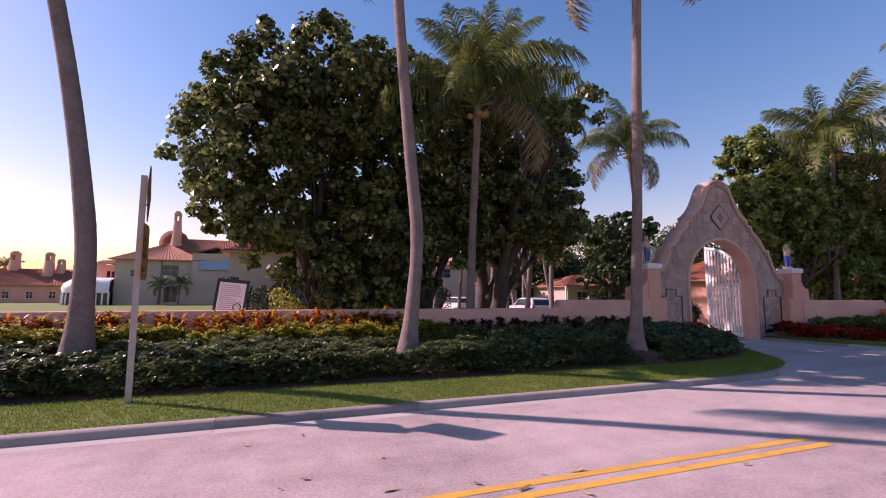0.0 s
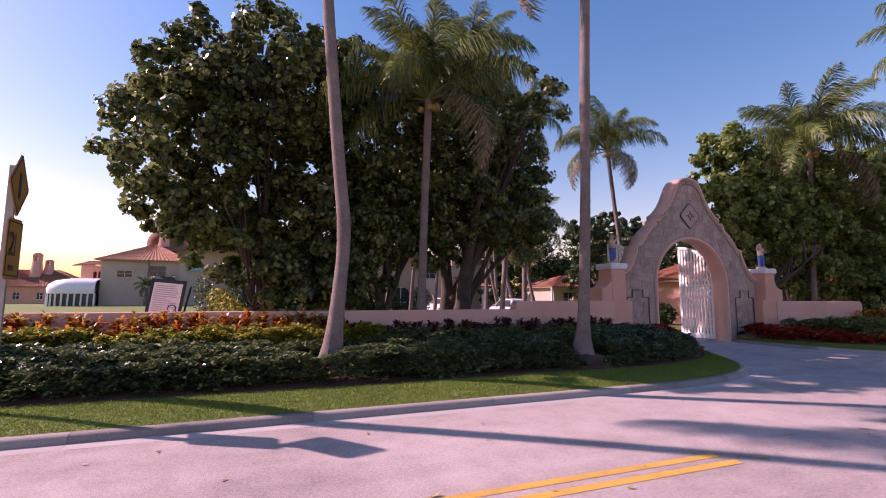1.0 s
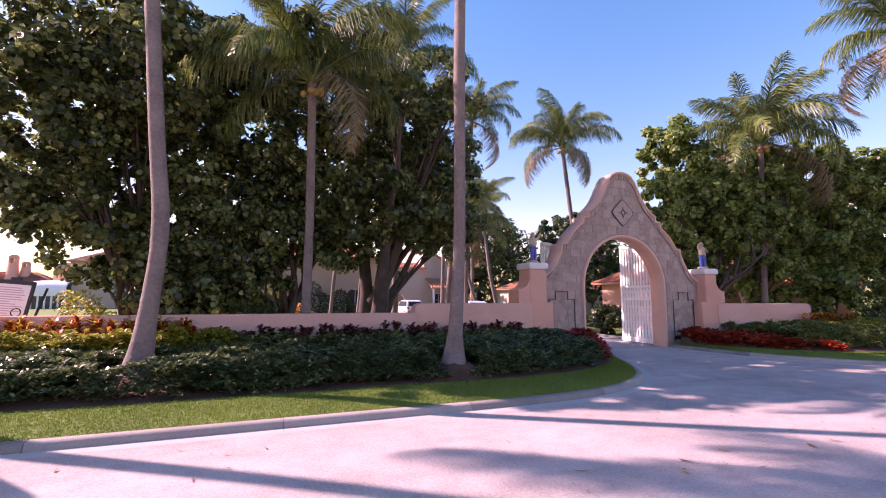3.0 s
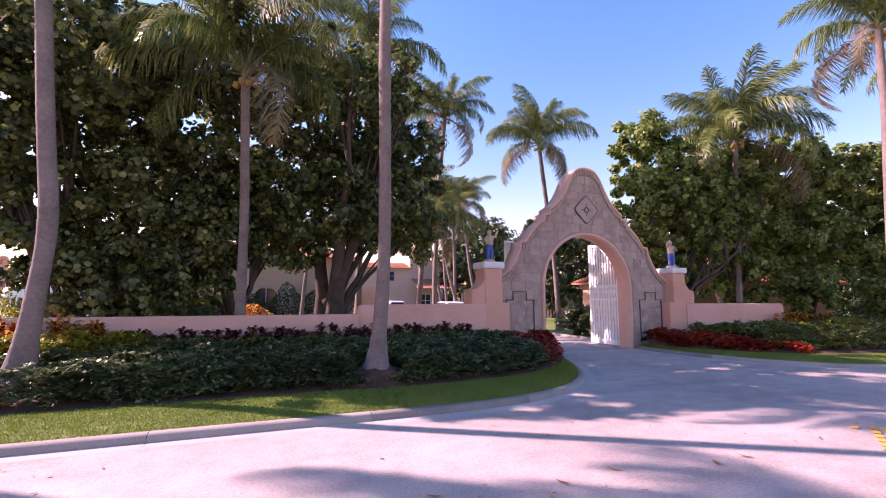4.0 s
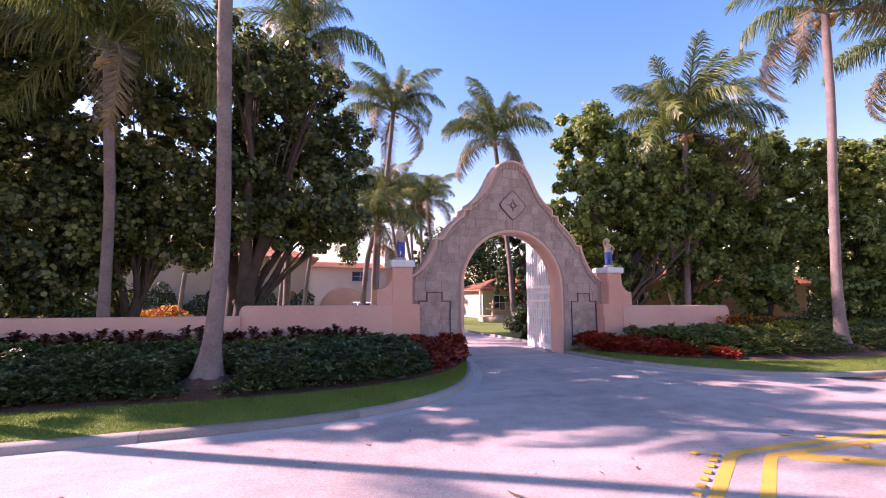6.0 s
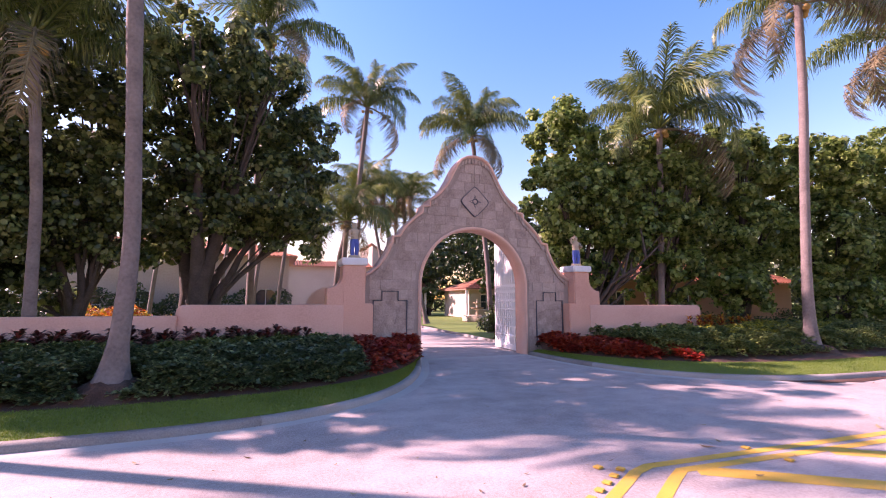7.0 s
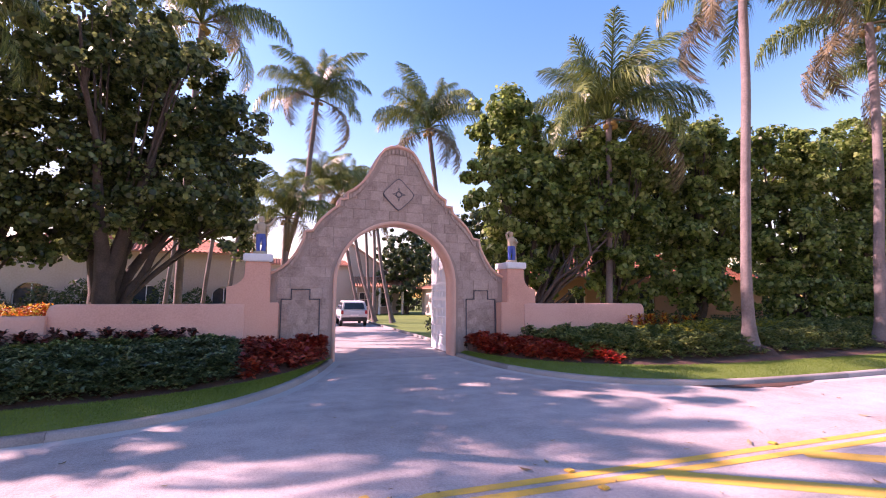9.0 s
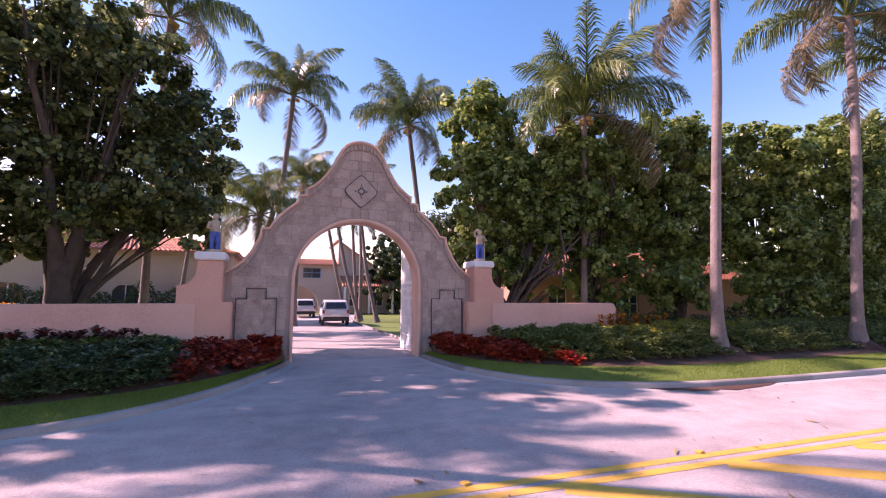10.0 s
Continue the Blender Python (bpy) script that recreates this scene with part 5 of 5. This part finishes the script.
low_house(-82, 106, -57, 118, 3.6, 7.4, M_PINK, "long low pink house with weathered tile roof far off", [(-72 + 4 * k, 0.8, 1.2, 1.6, True) for k in range(4)])
low_house(12.3, 28, 23, 35, 2.95, 4.3, M_CREAM, "small cream pavilion with orange barrel tile roof", [(14.3, 0.8, 1.4, 1.6, False), (17.3, 0.8, 1.4, 1.6, False)])
low_house(9.9, 6.6, 27, 13, 3.0, 4.9, M_SALMON, "salmon pink house with orange tile roof behind the trees", [(12, 0.6, 1.2, 1.8, False), (17, 0.6, 1.2, 1.8, False)])
low_house(-21, 20.5, -5.4, 27, 4.9, 6.2, M_CREAM, "cream stucco villa with arched openings behind the trees", [(-6.9, 0.1, 1.5, 2.5, True), (-11.5, 0.1, 1.6, 2.6, True), (-14.5, 0.8, 1.1, 1.6, False), (-17.5, 0.1, 1.8, 2.7, True)])
bm = bmesh.new()
add_box(bm, 11.8, 27.6, 0, 11.98, 27.78, 2.9, 0.02)
col = tagged(part("porch_post", bm, M_WHITE, None), "white porch post under the pavilion eave", "post")


def gate_house():
    root = tagged(new("entrance_house"), "pinkish stucco house with archway and tiled eaves beyond the drive", "house")
    y = 38.5
    wall_block(root, -10, y, 4.4, y + 8, 5.6, M_CREAM, [(-0.4, 0.0, 5.4, 3.3, True), (1.5, 4.0, 2.0, 1.2, False)])
    window(root, 1.5, y, 4.0, 2.0, 1.2, M_BLUE)
    tile_roof(root, (-10.5, y - 0.5, 5.55), (4.6, y - 0.5, 5.55), (4.6, y + 3, 6.4), (-10.5, y + 3, 6.4))
    bm = bmesh.new()
    f = bm.faces.new([bm.verts.new(p) for p in ((4.4, y, 0), (10.5, y, 0), (10.5, y, 4.2), (4.4, y, 8.4))])
    ex = bmesh.ops.extrude_face_region(bm, geom=[f])
    bmesh.ops.translate(bm, vec=(0, 8, 0), verts=[v for v in ex["geom"] if isinstance(v, bmesh.types.BMVert)])
    part("gable_wall", bm, M_CREAM, root)
    tile_roof(root, (10.9, y - 0.3, 3.95), (10.9, y + 8.3, 3.95), (4.2, y + 8.3, 8.5), (4.2, y - 0.3, 8.5))
    tile_roof(root, (4.6, y - 2.6, 3.1), (10.6, y - 2.6, 3.1), (10.6, y - 0.05, 4.3), (4.6, y - 0.05, 4.3), name="porch_roof")
    for x in (4.9, 7.6, 10.3):
        part("porch_post", box(x - 0.11, y - 2.5, 0, x + 0.11, y - 2.28, 3.05, 0.02), M_WHITE, root)
    window(root, 6.4, y - 0.14, 0.8, 1.4, 1.7)
    window(root, 9.0, y - 0.14, 0.8, 1.4, 1.7)


gate_house()


def tent():
    root = tagged(new("marquee"), "white ribbed marquee with curved roof and glazed sides", "marquee")
    x0, x1, y0, y1 = -52.6, -45.06, 77.2, 83.8
    # stadium outline with a rounded west end
    r = (y1 - y0) / 2
    out = [(x1, y0)] + [(x0 + r - r * math.sin(a), (y0 + y1) / 2 - r * math.cos(a)) for a in [k * math.pi / 14 for k in range(15)]] + [(x1, y1)]
    cx, cy = (x0 + r + x1) / 2, (y0 + y1) / 2
    V, F = [], []
    lv = [(1.0, 2.0), (1.03, 2.7), (0.97, 3.5), (0.8, 4.15), (0.45, 4.5), (0.02, 4.6)]
    fine = even(np.array(out), 60)
    for k, (px, py) in enumerate(fine):
        for s, z in lv:
            bulge = 0.14 if k % 2 else 0.0
            V.append((min(x1, max(x0, px)) * s + (px if abs(px - x1) < 0.1 else cx) * (1 - s) if px < cx else px, cy + (py - cy) * s, z + bulge))
    n, k = len(fine), len(lv)
    for i in range(n - 1):
        for j in range(k - 1):
            F.append((i * k + j, (i + 1) * k + j, (i + 1) * k + j + 1, i * k + j + 1))
    part("canopy", np_mesh("canopy", V, F, M_TENT), None, root)
    for px, py in even(np.array(out), 22):
        part("upright", box(px - 0.12, py - 0.12, 0, px + 0.12, py + 0.12, 2.1), M_WHITE, root)
    V, F = [], []
    for px, py in fine:
        qx, qy = cx + (px - cx) * 0.985, cy + (py - cy) * 0.985
        V += [(qx, qy, 0.0), (qx, qy, 2.05)]
    for i in range(n - 1):
        F.append((2 * i, 2 * i + 2, 2 * i + 3, 2 * i + 1))
    part("side_glazing", np_mesh("side_glazing", V, F, M_GLASS), None, root, "dark glazed panels")


tent()


# ---- parked cars on the drive ----
def car():
    """Tall estate car, 4.6 m long, nose towards +y."""
    root = tagged(new("parked_car"), "silver white sport utility car parked on the drive", "car")
    side = [(-2.25, 0.42), (-2.3, 0.75), (-2.24, 1.02), (-2.12, 1.1), (-1.9, 1.58), (-1.6, 1.66), (0.0, 1.7), (0.45, 1.62), (1.15, 1.12), (2.0, 1.0), (2.25, 0.82), (2.28, 0.42)]
    V, F = [], []
    n = len(side)
    secs = [(-0.86, 0.9), (-0.8, 1.0), (0.8, 1.0), (0.86, 0.9)]
    for sx, k in secs:
        for y, z in side:
            inset = 0.16 * max(0.0, (z - 1.05) / 0.65)
            V.append((sx - math.copysign(inset, sx), y * (0.985 if k < 1 else 1.0), 0.42 + (z - 0.42) * (0.985 if k < 1 else 1)))
    for s in range(3):
        for i in range(n):
            j = (i + 1) % n
            F.append((s * n + i, s * n + j, (s + 1) * n + j, (s + 1) * n + i))
    bm = bmesh.new()
    vs = [bm.verts.new(p) for p in V]
    for f in F:
        bm.faces.new([vs[i] for i in f])
    bm.faces.new(vs[:n])
    bm.faces.new(list(reversed(vs[3 * n:])))
    part("body", bm, M_CARW, root, smooth=False)
    bm = bmesh.new()
    f = bm.faces.new([bm.verts.new(p) for p in ((-0.68, -2.165, 1.13), (0.68, -2.165, 1.13), (0.6, -1.96, 1.53), (-0.6, -1.96, 1.53))])
    part("rear_window", bm, M_GLASS, root, "dark glass")
    for s in (-1, 1):
        bm = bmesh.new()
        bm.faces.new([bm.verts.new((s * x, y, z)) for x, y, z in ((0.865, -1.8, 1.12), (0.865, 0.95, 1.12), (0.755, 0.35, 1.58), (0.755, -1.6, 1.58))])
        part("side_window", bm, M_GLASS, root, "dark glass")
        part("tail_lamp", box(s * 0.78 - 0.09, -2.33, 0.82, s * 0.78 + 0.06, -2.2, 1.06, 0.02), M_TAIL, root, "red tail lamp")
        part("mirror", box(s * 0.98 - 0.1, 0.85, 1.08, s * 0.98 + 0.1, 0.95, 1.24, 0.03), M_CARW, root)
        for y in (-1.4, 1.4):
            V, F = tube_np([(s * 0.7, y, 0.34), (s * 0.72, y, 0.34), (s * 0.88, y, 0.34), (s * 0.9, y, 0.34)], [0.24, 0.34, 0.34, 0.24], 20)
            w = part("wheel", np_mesh("tyre", V, F, M_TYRE, True), None, root)
            V, F = tube_np([(s * 0.8, y, 0.34), (s * 0.895, y, 0.34), (s * 0.9, y, 0.34)], [0.23, 0.22, 0.01], 16)
            part("rim", np_mesh("rim", V, F, M_CHROME, True), None, w)
    part("bumper", box(-0.84, -2.36, 0.34, 0.84, -2.18, 0.6, 0.05), M_BLACK, root, "dark lower bumper")
    part("number_plate", box(-0.26, -2.335, 0.68, 0.26, -2.3, 0.8), M_PAPER, root)
    return root


c1 = car()
c1.matrix_basis = pose(1.5, 18.2, 0, 0, 0, -3)
copy_thing(c1, pose(0.2, 30.5, 0, 0, 0, 2))


# ---- fountain and small garden things ----
def fountain():
    root = tagged(new("fountain"), "tiered stone garden fountain on the lawn", "fountain")
    root.location = (10.4, 22.0, 0)
    for nm, prof in (("basin", [(1.3, 0.0), (1.35, 0.45), (1.2, 0.5), (1.1, 0.3), (0.02, 0.3)]), ("stem", [(0.16, 0.3), (0.11, 1.0), (0.13, 1.5), (0.02, 1.9)]), ("upper_bowl", [(0.1, 0.95), (0.6, 1.12), (0.62, 1.18), (0.1, 1.1)]), ("top_bowl", [(0.08, 1.45), (0.34, 1.56), (0.35, 1.6), (0.05, 1.56)])):
        V, F = tube_np([(0, 0, z + 0.0001 * i) for i, (_, z) in enumerate(prof)], [r for r, _ in prof], 18)
        part(nm, np_mesh(nm, V, F, M_FIG, True), None, root)


fountain()
kerb(np.array([(2.95, 3.0), (3.1, 8.0), (3.15, 14), (3.3, 20), (4.2, 28)]), 3.0, "pale concrete edging along the garden drive")


# far woods beyond the houses
def far_woods(seed, x0, x1, y, z, n, leaf, label):
    rng = np.random.default_rng(seed)
    cx = rng.uniform(x0, x1, n // 60)
    C = np.column_stack([cx, y + rng.normal(0, 2.5, len(cx)), rng.uniform(0.5, 1, len(cx)) * z * (0.75 + 0.25 * np.sin(cx * 0.35))])
    d = rng.normal(0, 1, (len(C), 60, 3))
    d /= np.linalg.norm(d, axis=2)[:, :, None]
    P = (C[:, None] + d * np.array([1.6, 1.4, 1.3])).reshape(-1, 3)
    low = P.copy()
    low[:, 2] *= rng.uniform(0, 1, len(P))
    P = np.concatenate([P, low[::2]])
    N = np.concatenate([d.reshape(-1, 3), d.reshape(-1, 3)[::2]]) + np.array([0, 0, 0.4])
    V, F = leaves(rng, P, N, leaf, OVAL, 0.5)
    tagged(new("far_woods", np_mesh("far_woods", V, F, M_LEAFDK)), label, "trees", kind="stuff")


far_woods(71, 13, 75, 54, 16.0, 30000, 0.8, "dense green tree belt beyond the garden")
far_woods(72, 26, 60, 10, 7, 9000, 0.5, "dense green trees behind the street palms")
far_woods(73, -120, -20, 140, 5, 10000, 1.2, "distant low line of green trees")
for k, (x, y, h) in enumerate(((-37.5, 76, 3.2), (-34.5, 76.5, 3.6), (-27.0, 76, 3.4), (-24.0, 76.5, 3.0), (-79, 120, 8.0), (-57.5, 118, 7.0), (-54, 116, 6.5))):
    palm("small distant palm beside the far houses", (x, y, 0), [(0, 0, h * 0.5)], (0.2, 0, h), 80 + k, 1.1 if h > 5 else 0.7, 16, 0.24, 0.13)


# hedge and crotons just behind the low wall
def hedge_mass(name, seed, n, x0, x1, y0, y1, z0, z1, leaf, mat, label):
    rng = np.random.default_rng(seed)
    x = rng.uniform(x0, x1, n)
    top = z0 + (z1 - z0) * (0.7 + 0.3 * np.sin(x * 2.1 + seed) * np.cos(x * 0.9))
    P = np.column_stack([x, rng.uniform(y0, y1, n), z0 + (top - z0) * rng.uniform(0, 1, n) ** 0.6])
    V, F = leaves(rng, P, np.tile((0, -0.4, 0.7), (n, 1)), leaf, OVAL, 0.7)
    tagged(new(name, np_mesh(name, V, F, mat)), label, "shrubs", kind="stuff")


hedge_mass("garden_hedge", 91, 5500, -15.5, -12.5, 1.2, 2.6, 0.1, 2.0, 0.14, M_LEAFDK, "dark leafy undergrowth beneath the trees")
hedge_mass("garden_hedge", 92, 2200, -17.9, -16.0, 0.6, 1.8, 0.2, 2.1, 0.13, M_SHRUBY, "yellow-green shrub rising behind the low wall")
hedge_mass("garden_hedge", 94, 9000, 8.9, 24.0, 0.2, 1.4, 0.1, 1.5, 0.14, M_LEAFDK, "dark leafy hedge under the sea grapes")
hedge_mass("orange_bedding", 93, 2600, -13.2, -10.2, 6.5, 7.8, 0.4, 2.0, 0.18, M_CROTON, "orange croton bed glowing in the sun behind the wall")


# ---- small things on the road ----
rl = random.Random(33)
leaf_me = []
for v in range(3):
    bm = bmesh.new()
    q = [(-0.5, 0, 0.06), (-0.15, 0.2, 0.0), (0.2, 0.17, 0.03), (0.5, 0.02, 0.1), (0.15, -0.19, 0.02), (-0.2, -0.18, 0.0)]
    c0 = bm.verts.new((0, 0, 0.02 + 0.03 * v))
    ring = [bm.verts.new((x, y * (0.7 + 0.2 * v), z * (1 + 0.5 * v))) for x, y, z in q]
    for i in range(6):
        bm.faces.new((c0, ring[i], ring[(i + 1) % 6]))
    leaf_me.append(bm_mesh("fallen_leaf", bm, M_DEADLEAF))
for i in range(150):
    x = rl.uniform(-18, 9)
    y = rl.triangular(-11.5, -5.0, -9.4) if i % 3 else rl.uniform(-9.9, -9.2)
    if y > -7.0 and abs(x) > 3.4:
        y = -7.3
    o = new("fallen_leaf", leaf_me[i % 3])
    tagged(o, "small dry brown leaf lying on the asphalt", "leaf", "fallen leaves on the road")
    o.matrix_basis = pose(x, y, 0.012, rl.uniform(-12, 12), rl.uniform(-12, 12), rl.uniform(0, 360)) @ Matrix.Scale(rl.uniform(0.035, 0.1) if i % 9 else 0.2, 4)
stud = bm_mesh("road_stud", box(-0.05, -0.05, 0, 0.05, 0.05, 0.022, 0.012), M_YELLOW)
for k in range(8):
    o = tagged(new("road_stud", stud), "small yellow raised road stud", "road stud", "studs by the median")
    o.matrix_basis = pose(-2.6 - 0.2 * k, -9.46 - 0.123 * k, 0.004, 0, 0, 30)
for x, y in ((2.54, -9.6), (-0.55, -9.44), (-2.8, -9.33), (-0.5, -9.93)):
    o = tagged(new("road_stud", stud), "yellow raised road stud on the median edge line", "road stud", "studs by the median")
    o.matrix_basis = pose(x, y, 0.004, 0, 0, 12)


def gutter_stain():
    """Dark silt and leaf litter washed together along the kerb."""
    rng = np.random.default_rng(77)
    fine = resample(KERB_R, 0.05)
    p = fine[(fine[:, 0] > 4.9) & (fine[:, 0] < 8.2)]
    u = np.linspace(0, 1, len(p))
    wob = np.array([noise.noise((a * 9, 3.1, 0.4)) + 0.5 * noise.noise((a * 31, 1.7, 0.2)) for a in u])
    w = np.sin(u * math.pi) ** 0.8 * (0.3 + 0.16 * wob) + 0.004
    t = np.gradient(p, axis=0)
    t /= np.linalg.norm(t, axis=1)[:, None]
    out = np.column_stack([t[:, 1], -t[:, 0]])
    A = np.column_stack([p + out * 0.01, np.full(len(p), 0.0175)])
    B = np.column_stack([p + out * (0.01 + w)[:, None], np.full(len(p), 0.0145)])
    V = np.stack([A, B], 1).reshape(-1, 3)
    k = np.arange(len(p) - 1) * 2
    F = np.column_stack([k, k + 1, k + 3, k + 2])
    tagged(new("gutter_silt", np_mesh("gutter_silt", V, F, M_SOIL)), "dark silt washed into the gutter at the kerb", "silt", kind="stuff")


gutter_stain()


def path_light(x, y):
    root = tagged(new("path_light"), "small dark garden path light among the shrubs", "path light")
    root.location = (x, y, 0.3)
    V, F = tube_np([(0, 0, -0.1), (0, 0, 0.5)], [0.018, 0.018], 8)
    part("stake", np_mesh("stake", V, F, M_BLACK), None, root)
    V, F = tube_np([(0, 0, 0.46), (0, 0, 0.49), (0, 0, 0.58), (0, 0, 0.6)], [0.06, 0.14, 0.1, 0.01], 12)
    part("hood", np_mesh("hood", V, F, M_BLACK, True), None, root)


path_light(8.4, -3.9)

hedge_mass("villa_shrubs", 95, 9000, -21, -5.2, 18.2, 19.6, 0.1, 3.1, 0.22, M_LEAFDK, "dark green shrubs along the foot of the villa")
for k, (x, y, h) in enumerate(((-9.4, 15.0, 8.0), (-7.6, 15.6, 8.6), (-6.2, 14.6, 7.6), (-13.0, 16.0, 8.0))):
    palm("slender palm in front of the villa", (x, y, 0), [(0.2, 0, 3), (0.5, 0, 6)], (0.6, 0, h), 120 + k, 0.85, 14, 0.2, 0.1)
